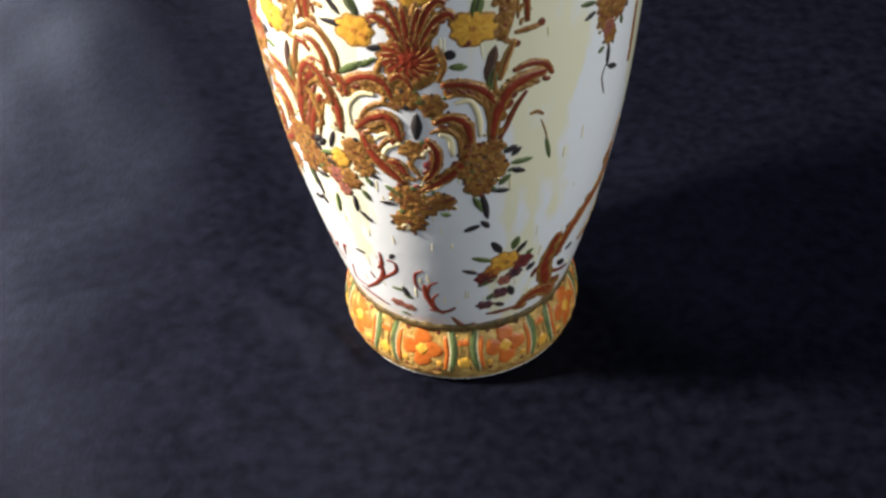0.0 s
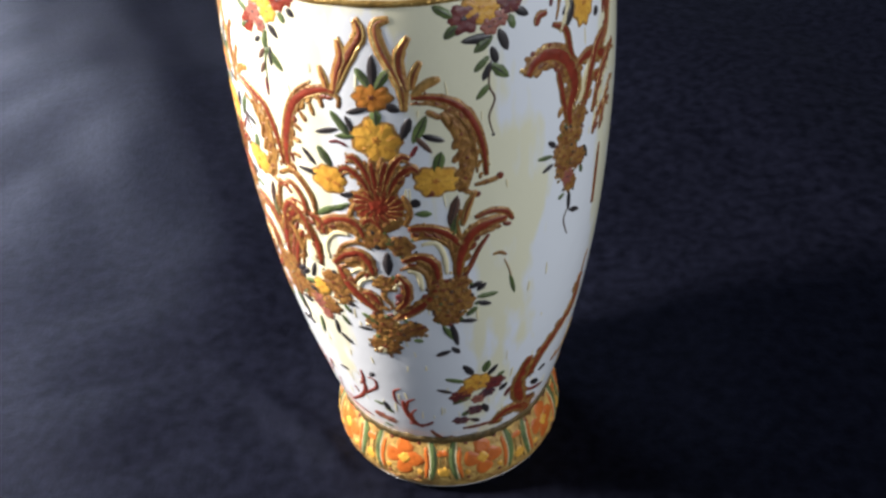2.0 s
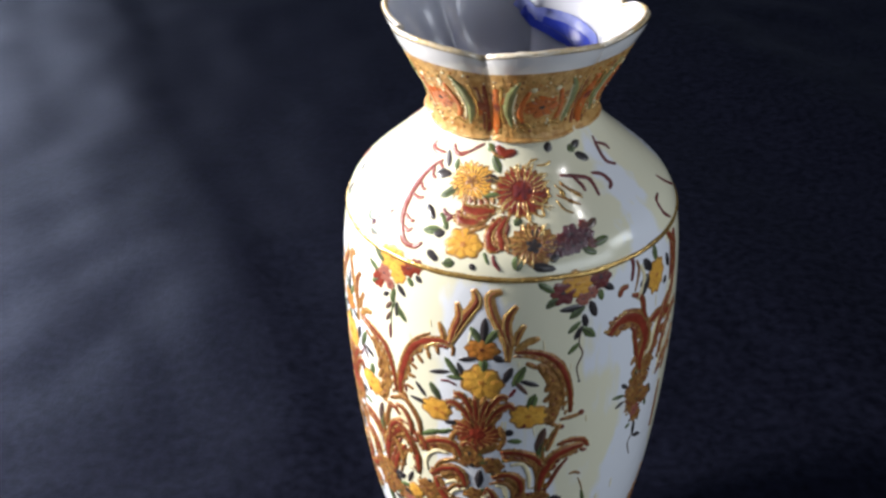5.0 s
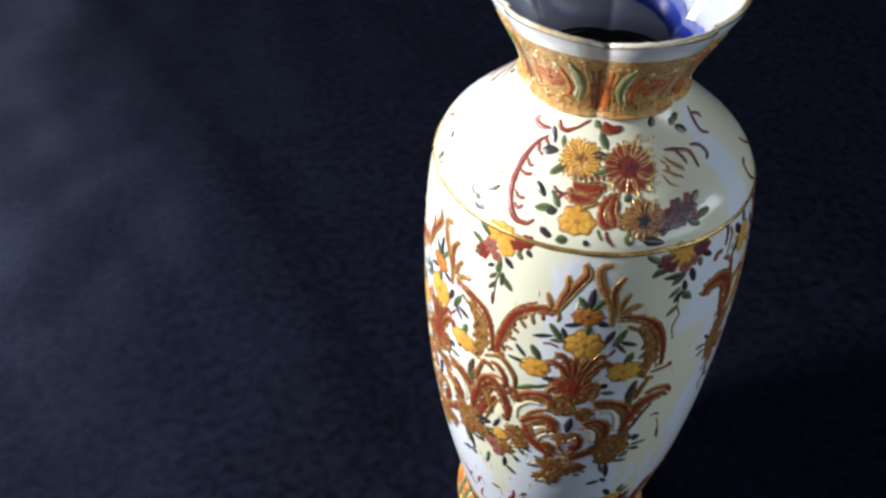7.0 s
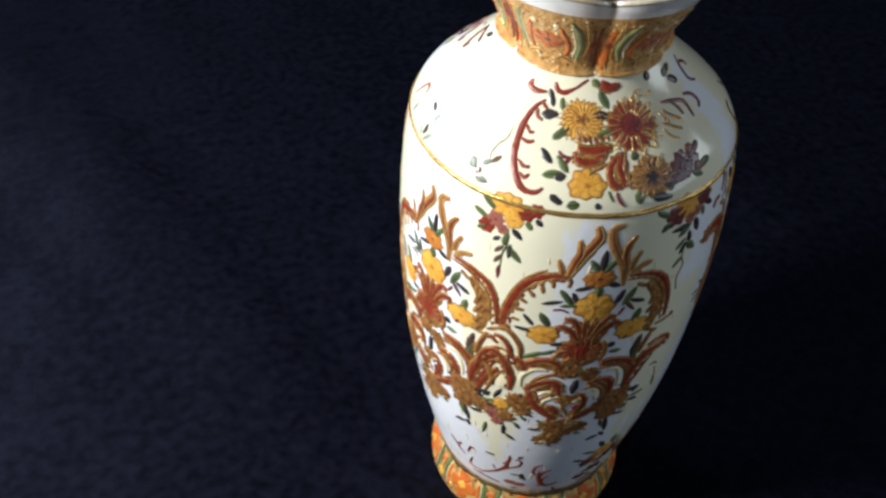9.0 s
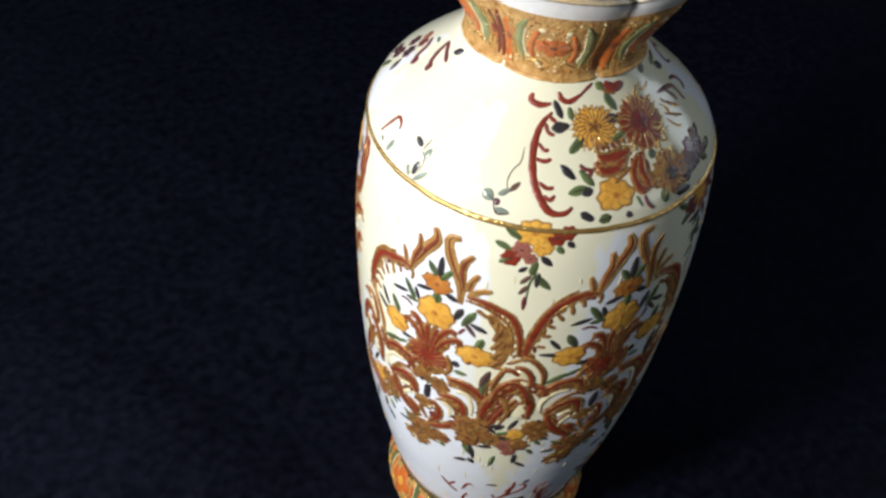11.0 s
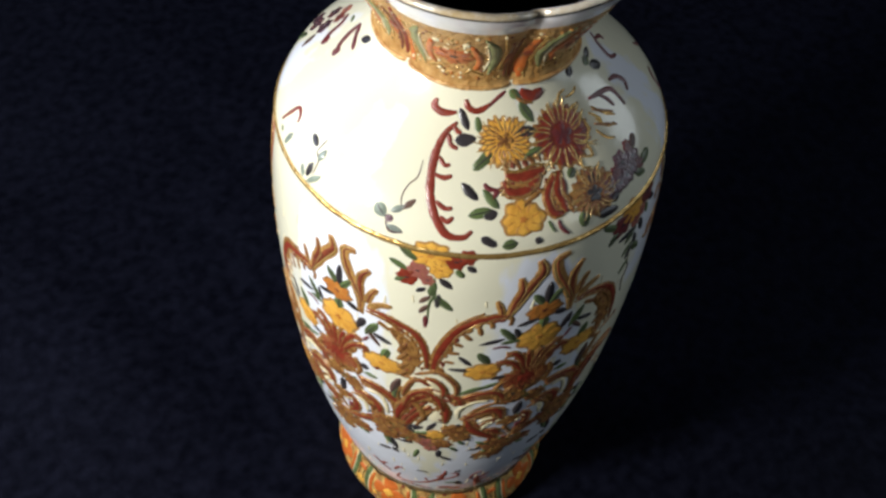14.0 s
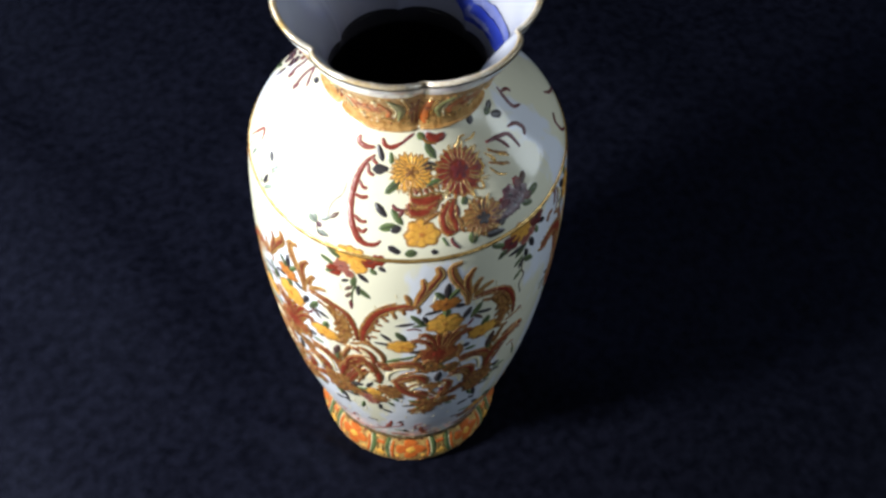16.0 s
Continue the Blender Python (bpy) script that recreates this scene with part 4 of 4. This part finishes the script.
def shoulder_sprigs(e):
    """Thin leaf sprigs and red tendrils on the plain shoulder."""
    e.leaf("palegreen", 2.46, (14.4, 185.7, 11.4, 187.3))
    e.blob("plum", 15.9, 185.5, 1.09, 1)
    e.leaf("palegreen", 1.36, (15.9, 187.1, 19.2, 188.6))
    e.leaf("brown", 1.22, (19.1, 188.3, 21.7, 190.1))
    e.leaf("palegreen", 1.23, (15.7, 183.8, 19.8, 183.6))
    e.stroke("brown", 0.34, (18.6, 188.2, 17.6, 190.2, 18.6, 192.3, 20.6, 193.8, 20.7, 196.4))
    e.stroke("plum", 0.55, (15.1, 184.8, 16.8, 182.7, 20.5, 183.4))
    e.leaf("dark", 1.56, (-15.5, 189.2, -19.2, 190))
    e.leaf("palegreen", 1.56, (-12.2, 187.6, -11.6, 189.7))
    e.leaf("dark", 1.72, (-13.7, 182.7, -13.3, 186))
    e.leaf("palegreen", 1.44, (-15.1, 181.6, -16.6, 183.8))
    e.leaf("palegreen", 1.29, (-12.9, 181.4, -9, 184.9))
    e.stroke("brown", 0.35, (-14.6, 188.5, -11.9, 187.4, -11.7, 183.8))
    e.stroke("brown", 0.35, (-14.4, 188.7, -13.8, 191.3))
    e.stroke("red", 1.17, (-35.3, 184.3, -33.3, 187.9, -32.1, 189.8, -29.2, 189.4, -27.9, 188.3))
    e.leaf("palegreen", 1.33, (-28.1, 182.3, -26.7, 185.8))
    e.leaf("green", 0.89, (-31.7, 183.1, -33.3, 183.7))
    e.stroke("maroon", 1.8, (-67.2, 199.7, -62, 199, -58.9, 196.9, -55.6, 195.8))
    e.stroke("maroon", 1.75, (-52.2, 204.5, -51, 202.1, -47.9, 200, -43.9, 198.7))
    e.stroke("maroon", 1.75, (-52.2, 204.5, -45.7, 203.4, -38.7, 202.4))
    e.blob("maroon", -55.8, 196.2, 1.4, 1.2)
    e.blob("maroon", -44.9, 199, 1.35, 1.2)
    e.leaf("green", 1.04, (-63.3, 201.6, -59.1, 201.8))
    e.leaf("dark", 1.8, (-40.5, 204.8, -35.0, 206.6))
    for kind, a, z, r in (("plum", -52.5, 197.2, 2.0), ("plum", -57.0, 194.0, 2.0), ("maroon", -54.0, 200.5, 1.6), ("plum", -60.5, 197.5, 1.9), ("pink", -58.5, 201.0, 1.6), ("plum", -62.0, 192.5, 1.8)):
        e.flower(kind, a - 14, z - 3, r * 0.9, 1, 6)
    e.leaf("green", 2.1, (-66.5, 189.5, -70.0, 186.0))
    e.leaf("brown", 1.9, (-63.0, 192.6, -60.4, 190.2))


def shell_panel(e):
    """Shell and leaf panel with a half flower under the band."""
    e.scroll("red", 3.9, (-19.4, 157.4, -16.5, 160.8, -10.8, 160.9, -5.5, 157, -2.6, 149.6, -5, 142.9, -3.6, 138.2))
    e.scroll("red", 1.62, (-9.3, 156.6, -7.9, 150.1, -6, 141))
    e.stroke("ochre", 0.96, (-18.6, 157.9, -13.9, 158.1, -8.4, 156.3, -5.8, 151))
    e.scroll("red", 2.68, (-2.8, 153.5, 2.6, 155.6, 11.1, 152.8, 16.6, 148.4))
    e.stroke("cream", 1.32, (-0.4, 142.6, -0.2, 148.4, 4.1, 151))
    e.scroll("red", 2, (-0.3, 141.4, 5, 147.8, 13.5, 146.8))
    e.stroke("cream", 1.19, (8.1, 134, 8.1, 140.1, 13.3, 140.5))
    e.scroll("red", 2.07, (7.2, 130.3, 11.1, 136.4, 19.4, 135.7))
    e.flower("ochre", -6.1, 135.3, 2.33, 1, 7)
    e.flower("ochre", -3.8, 128.9, 2.54, 1, 7)
    e.flower("ochre", -6.2, 125.9, 2.37, 1, 7)
    e.flower("ochre", -3.2, 119.9, 1.9, 1, 7)
    e.flower("ochre", -1.8, 134.2, 2.02, 1, 7)
    e.flower("ochre", -8.4, 132.3, 1.67, 1, 7)
    e.leaf("dark", 1.33, (-10, 134.3, -12.5, 136.6))
    e.leaf("green", 1.33, (-11.3, 131.9, -15.9, 132.7))
    e.leaf("dark", 1.34, (-11, 129.3, -14.3, 128.3))
    e.leaf("dark", 1.32, (-6.3, 139.5, -6.7, 136.9))
    e.leaf("dark", 1.39, (-3.5, 117.2, -3.1, 111.5))
    e.leaf("dark", 1.41, (-2.4, 110.6, 2, 108.5))
    e.leaf("green", 1.38, (-5.8, 117.6, -7.9, 116.9))
    e.leaf("dark", 1.37, (2.4, 129.2, 4.4, 125.1))
    e.leaf("green", 1.38, (1.2, 123.8, 2.2, 121.1))
    e.stroke("brown", 0.53, (-3.3, 112.1, -5, 108.4, -2.8, 102.4))
    e.scroll("red", 1.63, (12.8, 124.8, 12.3, 116.3, 12.3, 107.1, 12, 104.9))
    e.stroke("maroon", 1.55, (-10.5, 180.9, -9.6, 177.4, -10.7, 172.8))
    e.stroke("ochre", 0.94, (-8, 178.5, -7.1, 174.9, -9.2, 168.9))
    e.scroll("red", 1.39, (-15.8, 169.4, -14.8, 171.7, -12.1, 171.5))
    e.scroll("red", 1.6, (-10.6, 168.3, -5.9, 165.5, -4.4, 159.8, -3.3, 156.8))
    e.flower("yellow", 2.3, 169.6, 3.52, 1.3, 9)
    e.leaf("green", 2.23, (2.3, 174.8, 1.3, 179.2))
    e.leaf("dark", 2.05, (-2, 173.3, -4.3, 176.5))
    e.leaf("dark", 1.41, (-6.6, 169.6, -3.2, 172.1))
    e.blob("dark", 8.2, 165.2, 1.31, 1)
    e.scroll("red", 2.68, (14.2, 175, 17, 166.5, 14.7, 158.3, 10.9, 154.5))
    e.scroll("red", 1.63, (11.1, 179.7, 14.7, 176.5, 19.4, 172.3))
    e.stroke("ochre", 0.99, (-30.5, 106.8, -28.2, 106.9, -26.2, 105.5))
    e.leaf("green", 1.18, (-24.7, 97.4, -23.1, 90.9))
    e.stroke("ochre", 0.42, (-26.9, 104.2, -25.2, 99.9, -24.2, 96.2))
    e.scroll("red", 4.0, (12.7, 78.4, 11.3, 66.3, 1.8, 60.8, -6.5, 54.5, -10.8, 45.9))
    e.stroke("ochre", 1.3, (16, 85.5, 14.1, 80, 13.9, 69.8))
    e.scroll("red", 1.78, (5, 45, 16.6, 45.7, 22.4, 53))
    e.scroll("red", 1.82, (33.1, 19.4, 21, 37.4))
    e.stroke("red", 5.0, (17.5, 178, 17.0, 170, 15.5, 161), True)
    e.stroke("rust", 1.2, (13.6, 177, 13.4, 170, 12.4, 163))
    e.scroll("red", 2.5, (2.0, 141.5, 4.6, 150, 8.8, 156.6, 15.0, 158.6))
    e.stroke("cream", 2.2, (0.6, 143.6, 2.0, 149.6, 5.4, 154.6), True)
    e.scroll("red", 2.3, (6.2, 137.6, 10.0, 145.8, 15.2, 151.0, 20.4, 152.0))
    e.stroke("cream", 2.0, (9.2, 137.6, 12.0, 144.0, 17.0, 147.8), True)
    e.scroll("red", 2.0, (12.0, 129.6, 15.0, 137.6, 19.4, 142.6))
    e.stroke("cream", 1.5, (-6.2, 176.4, -4.6, 171.4, -8.0, 165.4))
    e.leaf("dark", 2.5, (-4.4, 177.2, -1.0, 173.0))
    e.leaf("dark", 2.1, (-2.6, 171.4, -5.0, 166.6))
    e.leaf("dark", 2.0, (9.4, 173.4, 11.0, 169.0))
    e.flower("ochre", -0.6, 139.4, 2.5, 1, 7)
    e.flower("ochre", -6.8, 130.0, 2.4, 1, 7)
    e.flower("ochre", 0.0, 126.6, 2.3, 1, 7)
    e.flower("pink", -4.6, 122.6, 1.7, 1, 6)


def foot_border(e):
    """Red tendrils, sprigs and posies just above the foot."""
    e.stroke("flatred", 1.04, (-43, 41.9, -45.3, 34.3, -38.1, 34.2))
    e.stroke("flatred", 1.51, (-23.3, 52, -23.8, 46, -29.3, 39.4, -39, 32.7))
    e.stroke("flatred", 1.13, (-19.8, 53.7, -16.7, 53.2, -17.2, 49.3, -22.6, 44.9, -28.9, 40.1))
    e.stroke("flatred", 1, (-30.8, 44.2, -29.6, 41.4))
    e.scroll("maroon", 1.55, (-44.5, 30.8, -35.9, 30.2, -27, 28.9))
    e.stroke("flatred", 0.98, (-5.8, 51.9, -9.2, 49.7, -9.8, 44.5, -8, 42))
    e.stroke("flatred", 2, (-6.4, 45.2, -6.1, 39, -3.6, 33.4, 0.1, 30.7))
    e.stroke("flatred", 0.97, (-0.8, 47, -4.2, 44.9, -5.3, 40.9))
    e.stroke("flatred", 0.99, (-1.1, 41.2, -3.9, 38.1, -3.4, 34.5))
    e.stroke("maroon", 1.51, (-6.3, 32.4, 1.2, 32, 5.4, 34.4))
    e.leaf("dark", 1.97, (-15.8, 41.9, -14.8, 37.7))
    e.leaf("green", 1.49, (-16.2, 40.2, -21, 40.3))
    e.leaf("green", 1.49, (-16.2, 38.4, -13, 37))
    e.flower("pink", -20.8, 32.4, 1.86, 0.8, 6)
    e.flower("pink", -16, 31.5, 1.69, 0.8, 6)
    e.leaf("green", 1.54, (-20.7, 27.6, -16.9, 26.9))
    e.flower("yellow", 25, 54.1, 3.8, 0.95, 7)
    e.blob("dark", 25.7, 53.3, 0.79, 1)
    e.flower("maroon", 32.1, 51.8, 2.4, 1, 6)
    e.flower("maroon", 17.9, 47.9, 2.41, 0.9, 6)
    e.flower("plum", 18.1, 34.2, 2, 0.8, 6)
    e.flower("plum", 24.2, 39, 1.98, 0.9, 6)
    e.flower("pink", 25.5, 44.9, 1.62, 1, 6)
    e.flower("orange", 20.6, 51.0, 1.9, 1, 6)
    e.flower("plum", 29.4, 47.4, 1.8, 1, 6)
    e.leaf("green", 1.9, (21.4, 47.0, 15.4, 44.4))
    e.leaf("dark", 1.7, (29.0, 56.6, 32.4, 60.2))
    e.leaf("dark", 2.03, (22.9, 58.6, 19.8, 63.3))
    e.leaf("green", 2.35, (27.6, 58.8, 28.8, 63.3))
    e.leaf("green", 1.89, (19.4, 55.5, 13.1, 57.7))
    e.leaf("dark", 1.59, (14.4, 50.6, 9.4, 52.4))
    e.leaf("dark", 1.96, (35.1, 46.4, 37.7, 48.9))
    e.leaf("green", 1.59, (33.1, 54.4, 35.7, 55.9))
    e.leaf("dark", 1.97, (27.9, 41.3, 30.1, 36.7))
    e.leaf("green", 1.98, (21.7, 39.2, 19, 37))
    e.leaf("dark", 1.67, (22.6, 34.3, 26.5, 32.1))
    e.scroll("rust", 3.9, (47.9, 57.4, 45.7, 51.3, 44.5, 42.5, 51.2, 30.5))
    e.stroke("maroon", 1.97, (38.3, 41.7, 40.3, 45.1, 44.9, 42.9))
    e.scroll("rust", 3.9, (33.6, 27.1, 40.1, 32.7, 51.3, 29.9, 58.3, 21.5))
    e.stroke("maroon", 1.71, (47.1, 40.2, 56, 36.5, 63.4, 34.9))
    e.leaf("dark", 2.01, (55.8, 45.8, 59.8, 46))
    e.stroke("brown", 3.6, (43.6, 34.6, 51.0, 33.4, 59.0, 31.0), True)
    e.leaf("dark", 2.2, (52.6, 42.0, 57.6, 38.6))
    e.leaf("dark", 1.9, (47.8, 47.6, 51.4, 50.4))
    e.flower("ochre", 55.0, 29.6, 2.4, 0.9, 6)
    e.stroke("rust", 1.54, (3.5, 29, 8.3, 23.2, 13.8, 24.7))
    e.stroke("rust", 1.69, (18.9, 29.2, 26.9, 29, 34.1, 29.3))
    e.stroke("flatred", 1.19, (-56, 49.1, -51.5, 43.3, -48.1, 40.6))
    e.stroke("flatred", 1.17, (-52.7, 44.7, -49, 48.6))
    e.stroke("flatred", 1.17, (-45.6, 44.4, -42.9, 50.5, -40.8, 50.3))
    e.stroke("flatred", 1.17, (-25.6, 48.1, -22.7, 50.9, -22.1, 56.5))
    e.leaf("dark", 1.16, (-29.8, 53.2, -34.2, 53))
    e.leaf("dark", 1.16, (-16.2, 57.3, -18.1, 55))


# ---- the painting, motif by motif ----
for draw, az, drop in ((medallion, -157.6, 5.0), (medallion, -98.0, 0.0), (pendant_marigold, -131.0, 0.0), (pendant_rose, -68.0, 0.0), (shoulder_spray, -95.0, 0.0),
                       (shoulder_sprigs, -160.0, 0.0), (shell_panel, -38.0, 0.0), (shell_panel, -218.0, 0.0), (foot_border, -98.0, 0.0)):
    draw(Enamel(az, on_vase, body, drop=drop))

# gold band round the shoulder
bm = bmesh.new()
rings = []
for dz, h in ((-0.0009, -0.0001), (-0.0006, 0.0003), (0.0, 0.0005), (0.0006, 0.0003), (0.0009, -0.0001)):
    rings.append([bm.verts.new(on_vase(360 * k / 200, 0.1802 + dz * (1 + 0.25 * noise.noise(Vector((k * 0.31, dz * 900, 0)))) + 0.0003 * noise.noise(Vector((k * 0.13, 0, 5))), h)) for k in range(200)])
for p, q in zip(rings, rings[1:]):
    for k in range(200):
        bm.faces.new((p[k], p[(k + 1) % 200], q[(k + 1) % 200], q[k]))
part("gold_band", bm, "gold", vase, "raised gilt band")

# foot: quatrefoils between pairs of green leaves
for i in range(9):
    az = -110.0 + 40.0 * i
    e = Enamel(az, on_vase, foot, 0.00016)
    t = (bmesh.new(), [])
    for u, v in ((0, 4.0), (0, -4.0), (5.6, 0), (-5.6, 0)):
        e.disc(t, "coral", u * 1.0, 14.2 + v, 3.0, 1.0, 3, 1.0, 0.12)
    e.disc(t, "yellow", 0, 14.2, 2.1, 1.0, 4, 1.5, 0.1)
    e.finish("quatrefoil", t)
    for s in (-1, 1):
        e.leaf("green", 1.9, (s * 13.8, 21.5, s * 15.4, 15.0, s * 13.6, 7.0))
        e.stroke("coral", 1.5, (s * 11.2, 19.0, s * 12.2, 13.0, s * 11.0, 7.0))
        e.stroke("cream", 0.4, (s * 12.6, 21.0, s * 13.8, 14.0, s * 12.4, 6.0))
        e.stroke("gold", 0.7, (s * 16.8, 20.0, s * 18.4, 14.0, s * 17.0, 7.0))
        e.blob("yellow", s * 19.0, 10.0, 1.4, 1.6)
        e.blob("coral", s * 18.8, 17.0, 1.2, 1.0)
        e.blob("rust", s * 8.0, 7.0, 0.8, 1.0)
        e.blob("yellow", s * 8.4, 9.4, 1.1, 1.0)
        e.blob("rust", s * 7.8, 20.2, 0.8, 1.0)
        e.stroke("ochre", 0.9, (s * 2, 6.0, s * 5, 4.6, s * 9, 5.0))


def hoop(name, z, height, depth, mat, parent, label):
    """A rounded ring laid round the vase."""
    bm = bmesh.new()
    rings = [[bm.verts.new(on_vase(2 * k, z + height * math.sin(g) * (1 + 0.9 * noise.noise(Vector((k * 0.4, g, z * 90)))), depth * math.cos(g))) for k in range(180)] for g in (0, 1.05, 2.1, 3.14, 4.19, 5.24)]
    for a, b in zip(rings, rings[1:] + rings[:1]):
        for k in range(180):
            bm.faces.new((a[k], a[(k + 1) % 180], b[(k + 1) % 180], b[k]))
    return part(name, bm, mat, parent, label)


hoop("foot_edge", 0.0224, 0.0019, 0.0008, "seam", vase, "dark brown-gold seam above the foot")
hoop("base_line", 0.0009, 0.0004, 0.0002, "white", vase, "bare white lower edge")

# neck: an orange flower and green curls on every lobe
for i in range(6):
    az = GROOVE + 30.0 + 60.0 * i
    e = Enamel(az, on_neck, neck, 0.00018)
    e.flower("coral", 0, 221.3, 4.0, 0.9, 7)
    for s in (-1, 1):
        e.stroke("coral", 1.7, (s * 10, 216.1, s * 12, 220, s * 8, 227.2))
        e.leaf("sage", 2.2, (s * 16, 215.2, s * 19, 220, s * 17, 226.3, s * 13, 229))
        e.blob("red", s * 25, 220.9, 1.5, 1.2)
        e.stroke("gold", 0.7, (s * 21, 215.2, s * 23, 221.3, s * 21, 228.6))
        e.stroke("gold", 0.6, (s * 5, 214.0, s * 8, 215.4, s * 14, 214.0))
        e.stroke("cream", 0.6, (s * 14, 215.5, s * 16, 220.4, s * 14, 226.8))
        e.blob("cream", s * 6, 227.7, 1.0, 1.0)

# gilt stipple over the whole neck
e = Enamel(0.0, on_neck, neck, 0.00009)
rnd = random.Random(12)
t = (bmesh.new(), [])
for _ in range(620):
    e.disc(t, rnd.choice(("palegold", "palegold", "cream", "orange", "rust")), rnd.uniform(-210, 10), rnd.uniform(212.5, 231.5), rnd.uniform(0.25, 0.5))
tagged(e.finish("stipple", t), "fine gold and orange stippling", kind="stuff")

# red and gilt lines down every groove of the neck
for i in range(6):
    e = Enamel(GROOVE + 60.0 * i, on_neck, neck, 0.00012)
    e.stroke("red", 1.5, (-1.6, 212, -1.2, 217, -1.8, 223, -1.4, 229))
    e.stroke("coral", 2.6, (4.2, 211.8, 3.4, 216, 4.2, 222, 5.4, 228))
    e.stroke("gold", 1.0, (6.6, 211.8, 5.8, 216, 6.6, 222, 7.8, 229))
    e.stroke("rust", 0.9, (-4.6, 212.5, -4.2, 219, -5.0, 228))
    e.blob("coral", -6.4, 219.0, 1.9, 1.1)
    e.blob("coral", 8.4, 223.5, 1.7, 1.1)
    e.blob("red", 0.6, 214.0, 1.2, 1.3)

# blue fringe where light meets shade inside the mouth, painted in two strokes
e = Enamel(0.0, lambda deg, z, h=0.0: on_neck(deg, z, -0.0020 - h), neck, 0.00004)
t = (bmesh.new(), [])
e.ribbon(t, "blue", 6.0, (84, 228.5, 64, 224, 37, 221, 15, 219, 0, 218.5, -20, 220, -35, 224), 0.5)
e.ribbon(t, "paleblue", 7.6, (88, 230.5, 62, 226, 37, 223, 15, 221, 0, 220.5, -20, 222, -38, 227), 0.5, lift=0.00016)
tagged(e.finish("blue_fringe", t), "blue fringe painted along the light's edge in the mouth")

# gilt edges of the neck
for name, z in (("neck_edge", 0.2103),):
    bm = bmesh.new()
    rings = []
    for j in range(6):
        a = 2 * math.pi * j / 6
        rings.append([bm.verts.new(on_neck(360 * k / 180, z + 0.0005 * math.sin(a) * (1 + 0.5 * noise.noise(Vector((k * 0.3, 0, 2)))), 0.0005 * math.cos(a) + 0.0001)) for k in range(180)])
    for j in range(6):
        for k in range(180):
            bm.faces.new((rings[j][k], rings[j][(k + 1) % 180], rings[(j + 1) % 6][(k + 1) % 180], rings[(j + 1) % 6][k]))
    part(name, bm, "neck_gilt", vase, "gilt edge of the neck")

# short cream brush flecks on the white of the body
e = Enamel(0.0, on_vase, body, 0.00003)
rnd = random.Random(4)
t = (bmesh.new(), [])
for _ in range(130):
    a, z, n = rnd.uniform(-200, -20), rnd.choice((rnd.uniform(30, 75), rnd.uniform(60, 168))), rnd.uniform(1.5, 5)
    e.ribbon(t, "cream", rnd.uniform(0.3, 0.8), (a, z, a + rnd.uniform(-0.6, 0.6), z + n))
tagged(e.finish("brush_fleck", t), "short cream brush flecks", kind="stuff")
